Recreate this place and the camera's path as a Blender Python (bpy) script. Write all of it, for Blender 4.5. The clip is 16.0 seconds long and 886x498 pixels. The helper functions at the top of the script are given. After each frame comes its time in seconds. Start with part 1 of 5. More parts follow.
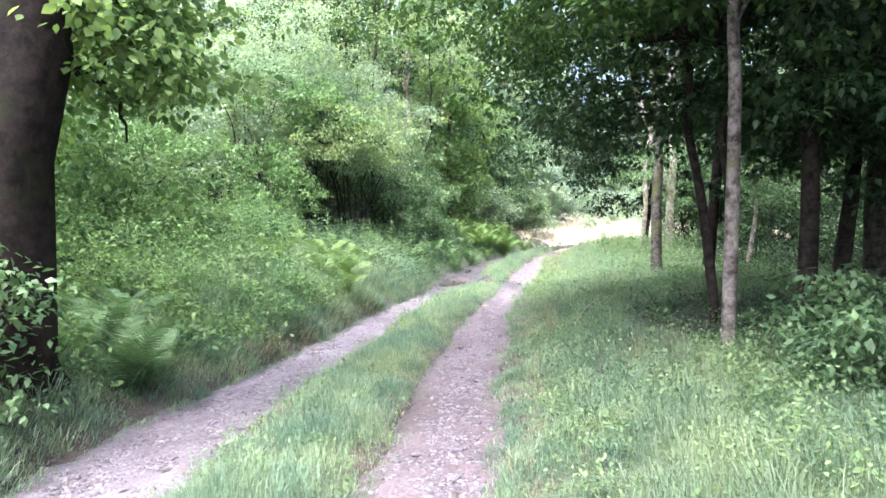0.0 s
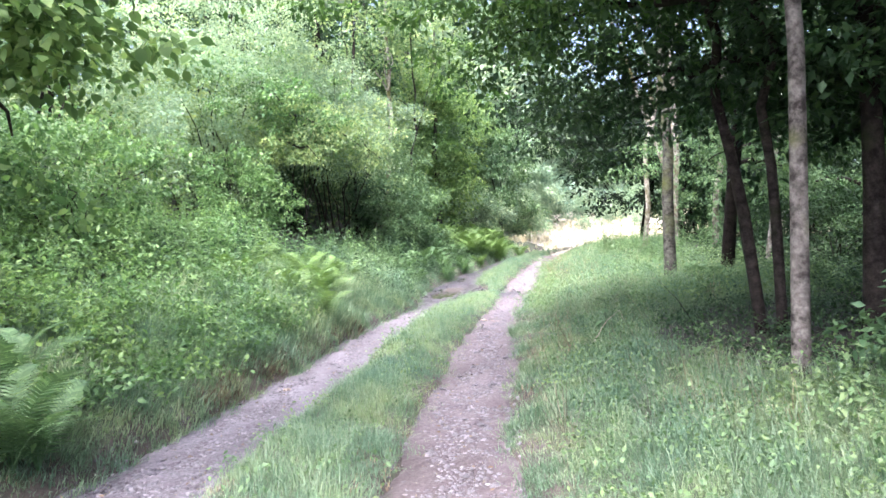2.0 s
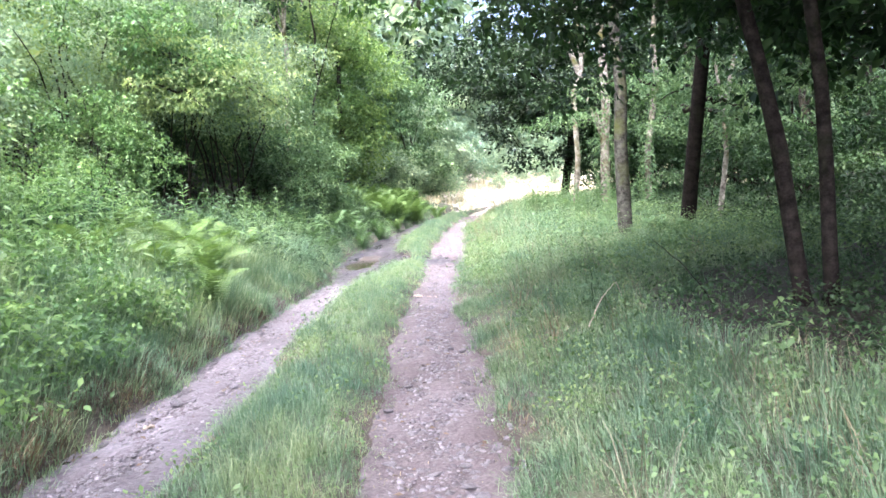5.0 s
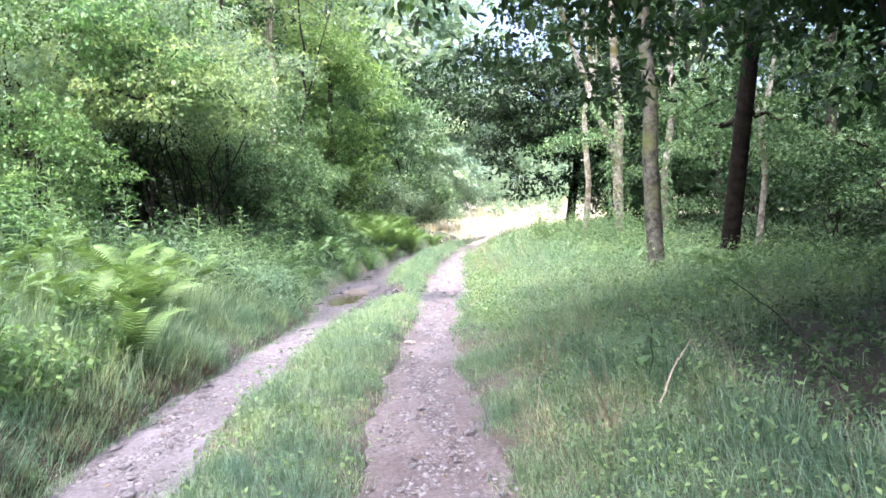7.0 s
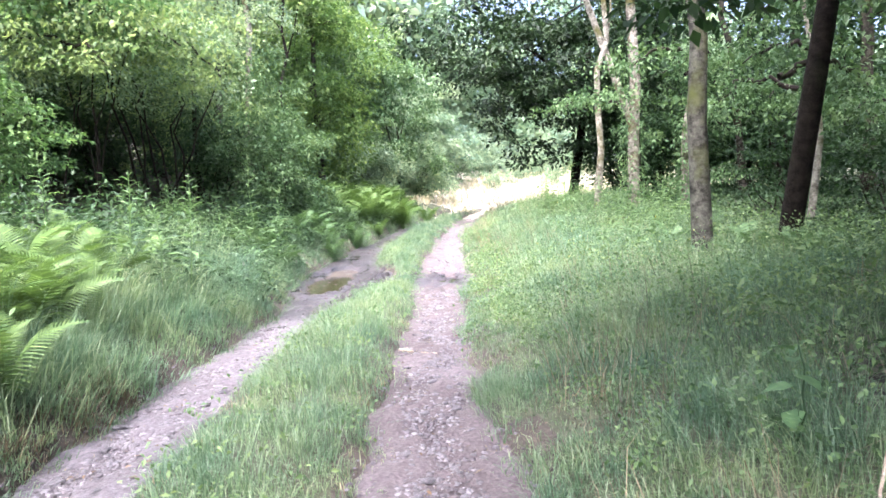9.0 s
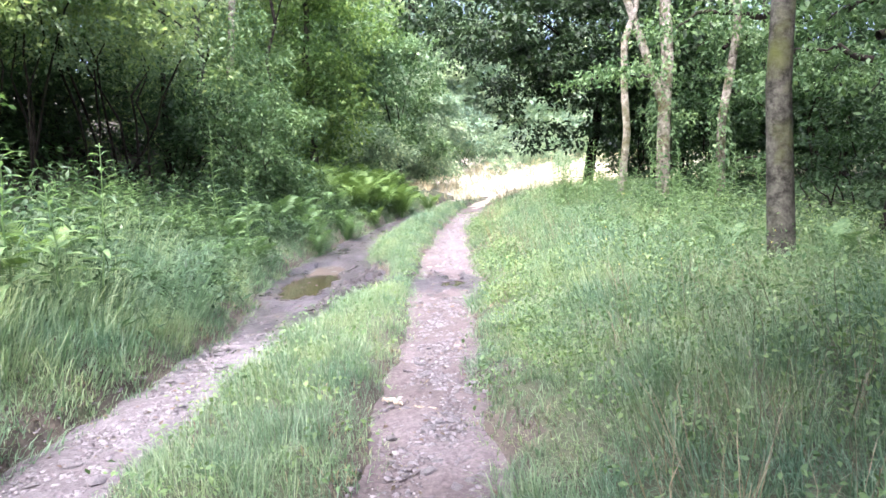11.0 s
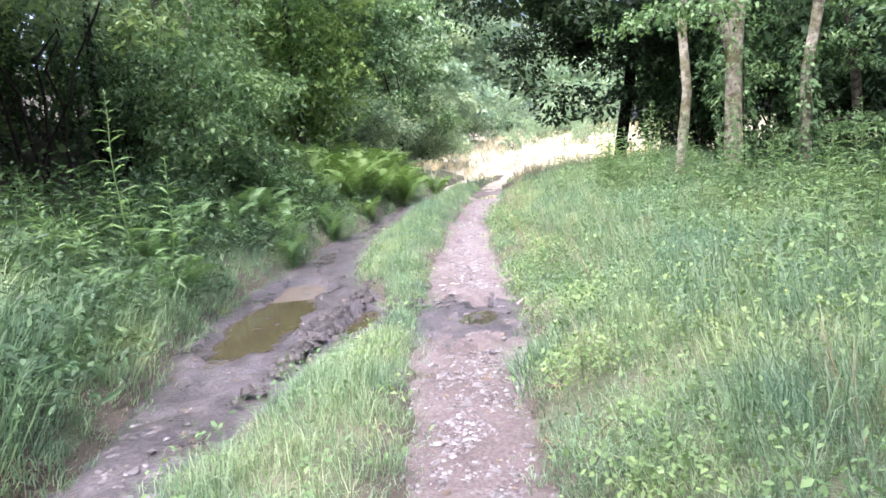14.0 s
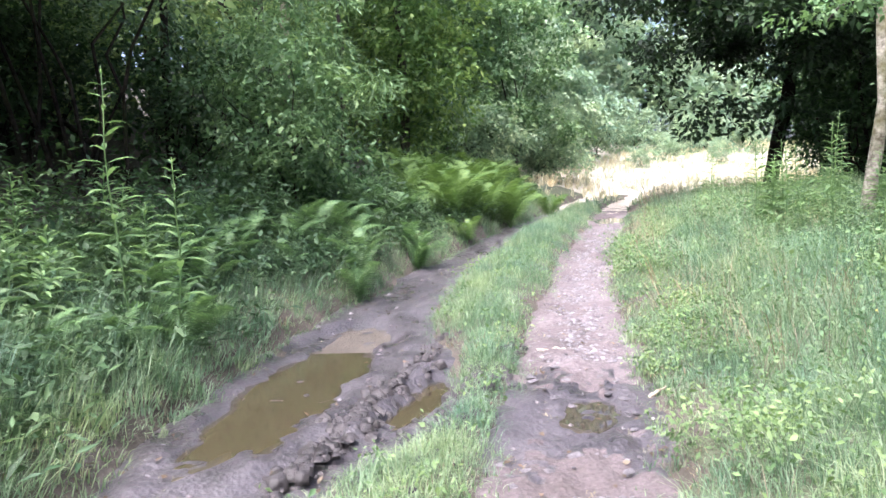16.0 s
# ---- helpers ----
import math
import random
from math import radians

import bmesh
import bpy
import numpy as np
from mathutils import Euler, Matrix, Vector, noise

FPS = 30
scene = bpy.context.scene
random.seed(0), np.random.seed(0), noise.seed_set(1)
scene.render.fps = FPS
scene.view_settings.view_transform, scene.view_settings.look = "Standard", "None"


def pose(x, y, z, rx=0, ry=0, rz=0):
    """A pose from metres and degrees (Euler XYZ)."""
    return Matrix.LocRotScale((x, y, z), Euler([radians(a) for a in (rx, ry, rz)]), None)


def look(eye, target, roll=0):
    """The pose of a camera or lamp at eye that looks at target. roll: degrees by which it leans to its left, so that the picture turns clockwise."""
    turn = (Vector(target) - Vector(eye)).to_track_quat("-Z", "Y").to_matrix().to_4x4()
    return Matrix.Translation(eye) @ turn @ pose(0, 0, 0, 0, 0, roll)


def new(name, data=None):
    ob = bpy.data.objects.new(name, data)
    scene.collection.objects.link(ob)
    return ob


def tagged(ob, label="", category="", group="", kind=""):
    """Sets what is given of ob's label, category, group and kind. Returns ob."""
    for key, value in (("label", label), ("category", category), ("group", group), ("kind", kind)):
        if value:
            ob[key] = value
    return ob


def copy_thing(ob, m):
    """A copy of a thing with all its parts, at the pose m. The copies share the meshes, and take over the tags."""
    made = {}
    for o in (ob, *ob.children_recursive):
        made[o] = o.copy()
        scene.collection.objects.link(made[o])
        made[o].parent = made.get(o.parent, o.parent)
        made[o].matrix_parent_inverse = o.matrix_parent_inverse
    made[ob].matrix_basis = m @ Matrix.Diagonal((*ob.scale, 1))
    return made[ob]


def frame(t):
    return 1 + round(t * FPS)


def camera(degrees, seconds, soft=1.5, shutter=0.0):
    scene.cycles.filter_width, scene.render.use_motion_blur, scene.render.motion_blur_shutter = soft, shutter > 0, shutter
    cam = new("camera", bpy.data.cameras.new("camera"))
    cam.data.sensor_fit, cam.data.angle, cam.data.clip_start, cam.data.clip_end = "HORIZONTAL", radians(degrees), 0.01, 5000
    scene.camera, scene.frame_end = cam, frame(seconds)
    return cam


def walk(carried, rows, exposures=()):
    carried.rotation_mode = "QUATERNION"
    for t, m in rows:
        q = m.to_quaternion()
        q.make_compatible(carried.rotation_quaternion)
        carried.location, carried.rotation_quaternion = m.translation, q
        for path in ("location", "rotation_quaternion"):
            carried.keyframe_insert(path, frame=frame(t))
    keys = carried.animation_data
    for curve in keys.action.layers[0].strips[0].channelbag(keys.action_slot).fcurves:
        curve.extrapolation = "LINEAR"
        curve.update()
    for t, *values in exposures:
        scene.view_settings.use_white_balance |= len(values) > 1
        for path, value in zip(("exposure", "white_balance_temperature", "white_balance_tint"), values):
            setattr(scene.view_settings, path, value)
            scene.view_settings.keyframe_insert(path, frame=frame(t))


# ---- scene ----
cam = camera(65.0, 16.0, soft=1.6)
METRES, EYE, TILT, LEAN, TURN = 14.5, 1.4, -1.5, -0.5, 0.0
ROWS = [
    (0.0, 0.0, 0.0, 0.0, 0.0, 0.0, -0.0),
    (0.5, 0.0003, 0.022, 0.002, 0.04, 0.25, 0.44),
    (1.0, 0.0058, 0.0518, 0.0011, 2.41, -0.8, -0.16),
    (1.5, 0.0047, 0.0767, -0.0006, 1.58, -0.08, 0.39),
    (2.0, -0.0001, 0.1056, 0.0018, -0.76, 0.58, 2.26),
    (2.5, 0.0017, 0.135, 0.0011, -0.62, 0.5, 1.42),
    (3.0, -0.0046, 0.1626, 0.0012, -1.96, 0.46, 1.48),
    (3.5, -0.0097, 0.1891, 0.0022, -5.17, -1.3, 2.81),
    (4.0, -0.0072, 0.2172, 0.0004, -5.29, -5.04, 2.4),
    (4.5, -0.0153, 0.244, -0.0001, -7.03, -5.06, 3.69),
    (5.0, -0.0153, 0.2702, -0.0003, -8.72, -2.79, 4.03),
    (7.5, 0.0089, 0.4325, -0.0012, -9.25, -0.33, 2.85),
    (8.0, 0.0144, 0.4673, 0.0006, -8.58, -2.64, 1.13),
    (8.5, 0.0116, 0.4959, 0.0024, -9.96, -2.64, 3.57),
    (11.0, 0.0333, 0.6522, 0.0051, -9.74, -3.83, 2.56),
    (11.5, 0.0429, 0.6897, 0.0057, -10.25, -3.9, 2.32),
    (12.0, 0.0502, 0.7254, 0.0083, -7.74, -5.02, 2.05),
    (12.5, 0.0495, 0.7628, 0.0122, -9.26, -4.34, 3.93),
    (13.0, 0.0558, 0.7954, 0.0128, -9.23, -3.87, 4.25),
    (13.5, 0.0575, 0.8295, 0.0141, -9.21, -5.02, 3.84),
    (14.0, 0.0623, 0.8568, 0.016, -9.24, -5.71, 4.34),
    (14.5, 0.0744, 0.8878, 0.0182, -6.02, -5.98, 3.32),
    (15.0, 0.0763, 0.9185, 0.0206, -4.39, -6.52, 1.88),
    (15.5, 0.0845, 0.9525, 0.0208, -1.69, -4.0, 2.59),
    (16.0, 0.0883, 0.9848, 0.0221, 0.41, -4.32, 1.49),
]
EXPOSURES = [(0.0, 3.1, 5800, 19.5), (8.5, 3.12, 5880, 19), (12.5, 2.8, 5960, 19.5), (16.0, 2.66, 5860, 17.5)]
walk(cam, [(t, pose(0, 0, EYE, TILT, LEAN, TURN) @ pose(METRES * x, METRES * y, METRES * z, 90 + pitch, roll, yaw)) for t, x, y, z, yaw, pitch, roll in ROWS], EXPOSURES)

# ---- light: a bright, thinly overcast sky, the sun high behind the walker ----
SUN_ELEVATION, SUN_AZIMUTH = 61.0, 212.0  # degrees; azimuth clockwise from +y
world = bpy.data.worlds.new("sky")
scene.world = world
world.use_nodes = True
wn = world.node_tree.nodes
sky = wn.new("ShaderNodeTexSky")
sky.sky_type, sky.sun_disc = "NISHITA", False
sky.sun_elevation, sky.sun_rotation = radians(SUN_ELEVATION), radians(SUN_AZIMUTH)
sky.air_density, sky.dust_density = 0.55, 8.0
wn["Background"].inputs["Strength"].default_value = 0.15
world.node_tree.links.new(sky.outputs["Color"], wn["Background"].inputs["Color"])
sun = new("sun", bpy.data.lights.new("sun", "SUN"))
sun.data.energy, sun.data.angle, sun.data.color = 0.9, radians(55), (1.0, 0.97, 0.93)
_el, _az = radians(SUN_ELEVATION), radians(SUN_AZIMUTH)
sun.matrix_world = look((20 * math.sin(_az) * math.cos(_el), 20 * math.cos(_az) * math.cos(_el), 20 * math.sin(_el)), (0, 0, 0))


# ---- materials ----
def shader(name):
    m = bpy.data.materials.new(name)
    m.use_nodes = True
    nt = m.node_tree
    return m, nt, nt.nodes["Principled BSDF"], nt.nodes["Material Output"]


def ramp(nt, stops):
    r = nt.nodes.new("ShaderNodeValToRGB")
    e = r.color_ramp.elements
    while len(e) < len(stops):
        e.new(0.5)
    for k, (p, c) in zip(e, stops):
        k.position, k.color = p, (*c, 1)
    return r


def noise_tex(nt, scale, detail=4.0, rough=0.6, coords="Object"):
    tc = nt.nodes.new("ShaderNodeTexCoord")
    n = nt.nodes.new("ShaderNodeTexNoise")
    n.inputs["Scale"].default_value, n.inputs["Detail"].default_value, n.inputs["Roughness"].default_value = scale, detail, rough
    nt.links.new(tc.outputs[coords], n.inputs["Vector"])
    return n


def mixed(nt, a, b, fac, mode="MIX"):
    m = nt.nodes.new("ShaderNodeMix")
    m.data_type, m.blend_type = "RGBA", mode
    for sock, v in ((m.inputs[6], a), (m.inputs[7], b)):
        if isinstance(v, tuple):
            sock.default_value = (*v, 1)
        else:
            nt.links.new(v, sock)
    if isinstance(fac, float):
        m.inputs[0].default_value = fac
    else:
        nt.links.new(fac, m.inputs[0])
    return m.outputs[2]


def bumped(nt, bsdf, sources):
    """Chain of bumps: (height socket, strength, distance)."""
    prev = None
    for h, s, d in sources:
        b = nt.nodes.new("ShaderNodeBump")
        b.inputs["Strength"].default_value, b.inputs["Distance"].default_value = s, d
        nt.links.new(h, b.inputs["Height"])
        if prev:
            nt.links.new(prev, b.inputs["Normal"])
        prev = b.outputs["Normal"]
    nt.links.new(prev, bsdf.inputs["Normal"])


def leaf_material(name, dark, mid, light, through_light=0.35, rough=0.55, patch=0.35, fade=((0.78, 0.85, 0.8), (1.15, 1.1, 0.95)), even=0.6, tuft=2.6):
    """Leaves: each one its own shade, larger patches of paler growth, light passing through the blade."""
    m, nt, bsdf, out = shader(name)
    geo = nt.nodes.new("ShaderNodeNewGeometry")
    dark, light = (tuple(m + even * (c - m) for c, m in zip(end, mid)) for end in (dark, light))
    r = ramp(nt, [(0.0, dark), (0.55, mid), (1.0, light)])
    nt.links.new(geo.outputs["Random Per Island"], r.inputs["Fac"])
    n = noise_tex(nt, patch, 2.0)
    patches = ramp(nt, [(0.35, fade[0]), (0.65, fade[1])])
    nt.links.new(n.outputs["Fac"], patches.inputs["Fac"])
    colour = mixed(nt, r.outputs["Color"], patches.outputs["Color"], 1.0, "MULTIPLY")
    # clump-sized noise puts lit leaf clusters and dark gaps into the colour
    n2 = noise_tex(nt, tuft, 2.0)
    tufts = ramp(nt, [(0.36, (0.72, 0.8, 0.82)), (0.64, (1.25, 1.17, 1.08))])
    nt.links.new(n2.outputs["Fac"], tufts.inputs["Fac"])
    colour = mixed(nt, colour, tufts.outputs["Color"], 1.0, "MULTIPLY")
    nt.links.new(colour, bsdf.inputs["Base Color"])
    bsdf.inputs["Roughness"].default_value = rough
    bsdf.inputs["Specular IOR Level"].default_value = 0.35
    tr = nt.nodes.new("ShaderNodeBsdfTranslucent")
    warm = mixed(nt, colour, (1.15, 1.15, 0.8), 1.0, "MULTIPLY")
    nt.links.new(warm, tr.inputs["Color"])
    mix = nt.nodes.new("ShaderNodeMixShader")
    mix.inputs["Fac"].default_value = through_light
    nt.links.new(bsdf.outputs[0], mix.inputs[1])
    nt.links.new(tr.outputs[0], mix.inputs[2])
    nt.links.new(mix.outputs[0], out.inputs["Surface"])
    return m


def bark_material(name, dark, light, moss, moss_amount=0.5, scale=9.0):
    m, nt, bsdf, out = shader(name)
    n1, n2, n3 = noise_tex(nt, scale, 6.0, 0.7), noise_tex(nt, scale * 5, 4.0), noise_tex(nt, 1.7, 3.0)
    r = ramp(nt, [(0.38, dark), (0.62, light)])
    nt.links.new(n1.outputs["Fac"], r.inputs["Fac"])
    fine = ramp(nt, [(0.3, (0.7, 0.7, 0.7)), (0.7, (1.15, 1.15, 1.15))])
    nt.links.new(n2.outputs["Fac"], fine.inputs["Fac"])
    c = mixed(nt, r.outputs["Color"], fine.outputs["Color"], 1.0, "MULTIPLY")
    mm = ramp(nt, [(0.62 - 0.25 * moss_amount, (0, 0, 0)), (0.78 - 0.2 * moss_amount, (1, 1, 1))])
    nt.links.new(n3.outputs["Fac"], mm.inputs["Fac"])
    c = mixed(nt, c, moss, mm.outputs["Color"])
    nt.links.new(c, bsdf.inputs["Base Color"])
    bsdf.inputs["Roughness"].default_value, bsdf.inputs["Specular IOR Level"].default_value = 0.9, 0.12
    bumped(nt, bsdf, [(n1.outputs["Fac"], 0.7, 0.03), (n2.outputs["Fac"], 0.5, 0.008)])
    return m


def earth_material(name, stops, gloss, big=0.9, fine=40.0, wet=(0.0, 0.0), pebble=0.5):
    """Trodden earth: broad stains, grain, small pebbles in relief; wet: how the roughness varies."""
    m, nt, bsdf, out = shader(name)
    n1, n2 = noise_tex(nt, big, 5.0, 0.65), noise_tex(nt, fine, 6.0, 0.7)
    tc = nt.nodes.new("ShaderNodeTexCoord")
    v = nt.nodes.new("ShaderNodeTexVoronoi")
    v.inputs["Scale"].default_value = 34.0
    nt.links.new(tc.outputs["Object"], v.inputs["Vector"])
    r = ramp(nt, stops)
    nt.links.new(n1.outputs["Fac"], r.inputs["Fac"])
    grain = ramp(nt, [(0.3, (0.55, 0.55, 0.55)), (0.7, (1.3, 1.28, 1.3))])
    nt.links.new(n2.outputs["Fac"], grain.inputs["Fac"])
    c = mixed(nt, r.outputs["Color"], grain.outputs["Color"], 1.0, "MULTIPLY")
    peb = ramp(nt, [(0.0, (0.62, 0.60, 0.60)), (1.0, (1.45, 1.42, 1.45))])
    nt.links.new(v.outputs["Color"], peb.inputs["Fac"])
    c = mixed(nt, c, mixed(nt, c, peb.outputs["Color"], 1.0, "MULTIPLY"), pebble)
    nt.links.new(c, bsdf.inputs["Base Color"])
    rr = nt.nodes.new("ShaderNodeMapRange")
    rr.inputs["From Min"].default_value, rr.inputs["From Max"].default_value = 0.35, 0.65
    rr.inputs["To Min"].default_value, rr.inputs["To Max"].default_value = gloss - wet[0], gloss + wet[1]
    nt.links.new(n1.outputs["Fac"], rr.inputs["Value"])
    nt.links.new(rr.outputs["Result"], bsdf.inputs["Roughness"])
    bumped(nt, bsdf, [(n2.outputs["Fac"], 0.6, 0.012), (v.outputs["Distance"], 0.5, 0.012)])
    return m


# maple and wood leaves darkened: shade under the canopy is in the colour
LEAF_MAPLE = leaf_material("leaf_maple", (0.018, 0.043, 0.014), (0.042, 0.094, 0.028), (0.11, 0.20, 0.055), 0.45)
LEAF_WOOD_SHADE = leaf_material("leaf_wood_shade", (0.013, 0.034, 0.016), (0.031, 0.070, 0.031), (0.09, 0.165, 0.072), 0.4)
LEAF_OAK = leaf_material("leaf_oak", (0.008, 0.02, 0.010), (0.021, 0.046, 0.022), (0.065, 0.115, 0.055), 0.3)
LEAF_WILLOW = leaf_material("leaf_willow", (0.16, 0.24, 0.19), (0.31, 0.42, 0.34), (0.46, 0.57, 0.49), 0.58)
LEAF_BUSH = leaf_material("leaf_bush", (0.042, 0.088, 0.046), (0.108, 0.19, 0.098), (0.23, 0.35, 0.20), 0.4)
LEAF_FRESH = leaf_material("leaf_fresh", (0.06, 0.115, 0.04), (0.15, 0.25, 0.09), (0.29, 0.41, 0.17), 0.52, even=0.8)
LEAF_BRAMBLE = leaf_material("leaf_bramble", (0.04, 0.085, 0.036), (0.108, 0.205, 0.082), (0.25, 0.39, 0.19), 0.45, even=0.75)
LEAF_GREY = leaf_material("leaf_grey", (0.08, 0.13, 0.09), (0.19, 0.275, 0.20), (0.34, 0.44, 0.35), 0.5)
# paler yellow-green: light shining through the leaves is put into the colour
LEAF_BACKLIT = leaf_material("leaf_backlit", (0.10, 0.16, 0.08), (0.21, 0.30, 0.155), (0.35, 0.45, 0.26), 0.58)
LEAF_WEED = leaf_material("leaf_weed", (0.035, 0.075, 0.035), (0.09, 0.165, 0.08), (0.18, 0.29, 0.15), 0.35)
# darker copy of LEAF_WEED: shade on bank and wood floor is painted in
LEAF_HERB_SHADE = leaf_material("leaf_herb_shade", (0.02, 0.046, 0.024), (0.046, 0.092, 0.046), (0.11, 0.185, 0.10), 0.35)
LEAF_CLOVER = leaf_material("leaf_clover", (0.07, 0.13, 0.06), (0.145, 0.235, 0.115), (0.27, 0.38, 0.21), 0.4)
LEAF_FERN = leaf_material("leaf_fern", (0.05, 0.10, 0.035), (0.095, 0.17, 0.055), (0.165, 0.26, 0.09), 0.35)
# fern green again, cooler: shade on the ferns is put into the colour
LEAF_SOFT_SHADE = leaf_material("leaf_soft_shade", (0.05, 0.105, 0.05), (0.10, 0.185, 0.09), (0.19, 0.31, 0.16), 0.35)
# pale, even leaves: the haze of distance is put into the colour
LEAF_FAR_HAZE = leaf_material("leaf_far_haze", (0.15, 0.23, 0.17), (0.27, 0.37, 0.30), (0.40, 0.49, 0.40), 0.45, patch=0.12, even=0.35, tuft=0.5)
# the whitish light stop puts the gloss of the blades into the colour
GRASS = leaf_material("grass", (0.08, 0.145, 0.09), (0.165, 0.255, 0.172), (0.37, 0.46, 0.36), 0.45, patch=0.9, fade=((0.75, 0.86, 0.88), (1.2, 1.12, 1.0)))
GRASS_DRY = leaf_material("grass_dry", (0.10, 0.088, 0.068), (0.20, 0.178, 0.14), (0.33, 0.305, 0.25), 0.2, patch=0.6)
# dry straw, its tone raised so the clearing's glare sits in the colour
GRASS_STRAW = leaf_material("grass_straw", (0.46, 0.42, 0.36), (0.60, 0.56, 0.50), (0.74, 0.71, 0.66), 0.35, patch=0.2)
GRASS_DEAD = leaf_material("grass_dead", (0.045, 0.034, 0.022), (0.10, 0.08, 0.052), (0.20, 0.17, 0.12), 0.15, patch=0.8)
LEAF_LITTER = leaf_material("leaf_litter", (0.05, 0.035, 0.025), (0.10, 0.07, 0.05), (0.20, 0.15, 0.11), 0.05)
BARK_GREY = bark_material("bark_grey", (0.022, 0.022, 0.018), (0.105, 0.105, 0.088), (0.075, 0.088, 0.028), 0.5)
# kept very dark: missing shade on trunks and branches is put into the colour
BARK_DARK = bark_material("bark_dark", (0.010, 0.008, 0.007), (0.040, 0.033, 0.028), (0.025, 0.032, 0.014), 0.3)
BARK_PALE = bark_material("bark_pale", (0.08, 0.072, 0.058), (0.37, 0.35, 0.30), (0.085, 0.085, 0.03), 0.6)
# darker still: the heavy shade on the maple trunk sits in the colour
BARK_SHADE = bark_material("bark_shade", (0.005, 0.004, 0.0035), (0.02, 0.016, 0.013), (0.014, 0.018, 0.008), 0.4)
BARK_MOTTLED = bark_material("bark_mottled", (0.035, 0.03, 0.026), (0.19, 0.175, 0.155), (0.09, 0.10, 0.03), 0.25, 7.0)
BARK_BROWN = bark_material("bark_brown", (0.016, 0.015, 0.012), (0.075, 0.07, 0.056), (0.07, 0.08, 0.03), 0.4)
SOIL = earth_material("soil", [(0.3, (0.014, 0.011, 0.008)), (0.55, (0.026, 0.023, 0.014)), (0.75, (0.045, 0.038, 0.026))], 0.9, pebble=0.2)
TRACK = earth_material("track", [(0.3, (0.062, 0.05, 0.048)), (0.5, (0.10, 0.084, 0.085)), (0.7, (0.155, 0.138, 0.144))], 0.8, wet=(0.12, 0.1))
GRAVEL_BED = earth_material("gravel_bed", [(0.3, (0.07, 0.062, 0.066)), (0.5, (0.115, 0.106, 0.115)), (0.7, (0.19, 0.182, 0.20))], 0.8, wet=(0.12, 0.1))
THATCH = earth_material("thatch", [(0.3, (0.045, 0.055, 0.03)), (0.55, (0.075, 0.09, 0.05)), (0.75, (0.11, 0.11, 0.07))], 0.9, pebble=0.2)
LOAM = earth_material("loam", [(0.3, (0.04, 0.034, 0.026)), (0.55, (0.068, 0.058, 0.046)), (0.75, (0.105, 0.094, 0.078))], 0.9, pebble=0.3)
MUD_DARK = earth_material("mud_dark", [(0.3, (0.016, 0.014, 0.014)), (0.6, (0.036, 0.032, 0.034))], 0.6, big=3.0, fine=30.0, wet=(0.15, 0.2), pebble=0.1)
MUD = earth_material("mud", [(0.3, (0.026, 0.024, 0.025)), (0.6, (0.066, 0.061, 0.068))], 0.42, big=2.0, fine=25.0, wet=(0.22, 0.2), pebble=0.15)
STONE = earth_material("stone", [(0.3, (0.10, 0.092, 0.10)), (0.7, (0.22, 0.21, 0.225))], 0.7, big=6.0, pebble=0.1)


def chip_material(name, stops, rough):
    """Broken stone: every chip its own grey, with a fine grain."""
    m, nt, bsdf, out = shader(name)
    geo = nt.nodes.new("ShaderNodeNewGeometry")
    r = ramp(nt, stops)
    nt.links.new(geo.outputs["Random Per Island"], r.inputs["Fac"])
    n = noise_tex(nt, 60.0, 4.0)
    grain = ramp(nt, [(0.3, (0.75, 0.74, 0.74)), (0.7, (1.2, 1.2, 1.22))])
    nt.links.new(n.outputs["Fac"], grain.inputs["Fac"])
    nt.links.new(mixed(nt, r.outputs["Color"], grain.outputs["Color"], 1.0, "MULTIPLY"), bsdf.inputs["Base Color"])
    bsdf.inputs["Roughness"].default_value = rough
    bumped(nt, bsdf, [(n.outputs["Fac"], 0.4, 0.004)])
    return m


CHIPS = chip_material("chips", [(0.0, (0.065, 0.057, 0.06)), (0.5, (0.115, 0.105, 0.114)), (0.9, (0.175, 0.165, 0.178)), (1.0, (0.25, 0.24, 0.245))], 0.72)
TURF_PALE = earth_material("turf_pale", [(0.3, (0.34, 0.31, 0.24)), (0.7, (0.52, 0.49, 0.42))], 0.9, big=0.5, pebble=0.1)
DEAD_WOOD = bark_material("dead_wood", (0.28, 0.23, 0.18), (0.55, 0.48, 0.40), (0.2, 0.17, 0.12), 0.2, 14.0)


def water_material(name, colour, rough, ior):
    m, nt, bsdf, out = shader(name)
    n = noise_tex(nt, 3.0, 3.0)
    r = ramp(nt, [(0.3, colour), (0.75, tuple(1.2 * c for c in colour))])
    nt.links.new(n.outputs["Fac"], r.inputs["Fac"])
    nt.links.new(r.outputs["Color"], bsdf.inputs["Base Color"])
    bsdf.inputs["Roughness"].default_value, bsdf.inputs["IOR"].default_value = rough, ior
    n2 = noise_tex(nt, 9.0, 2.0)
    bumped(nt, bsdf, [(n2.outputs["Fac"], 0.01, 0.01)])
    return m


WATER_BROWN = water_material("water_brown", (0.034, 0.029, 0.017), 0.08, 1.3)
WATER_POOL = water_material("water_pool", (0.035, 0.03, 0.023), 0.02, 1.33)
# the pale base carries part of the far puddle's bright reflection
WATER_SKY = water_material("water_sky", (0.10, 0.095, 0.095), 0.05, 1.33)


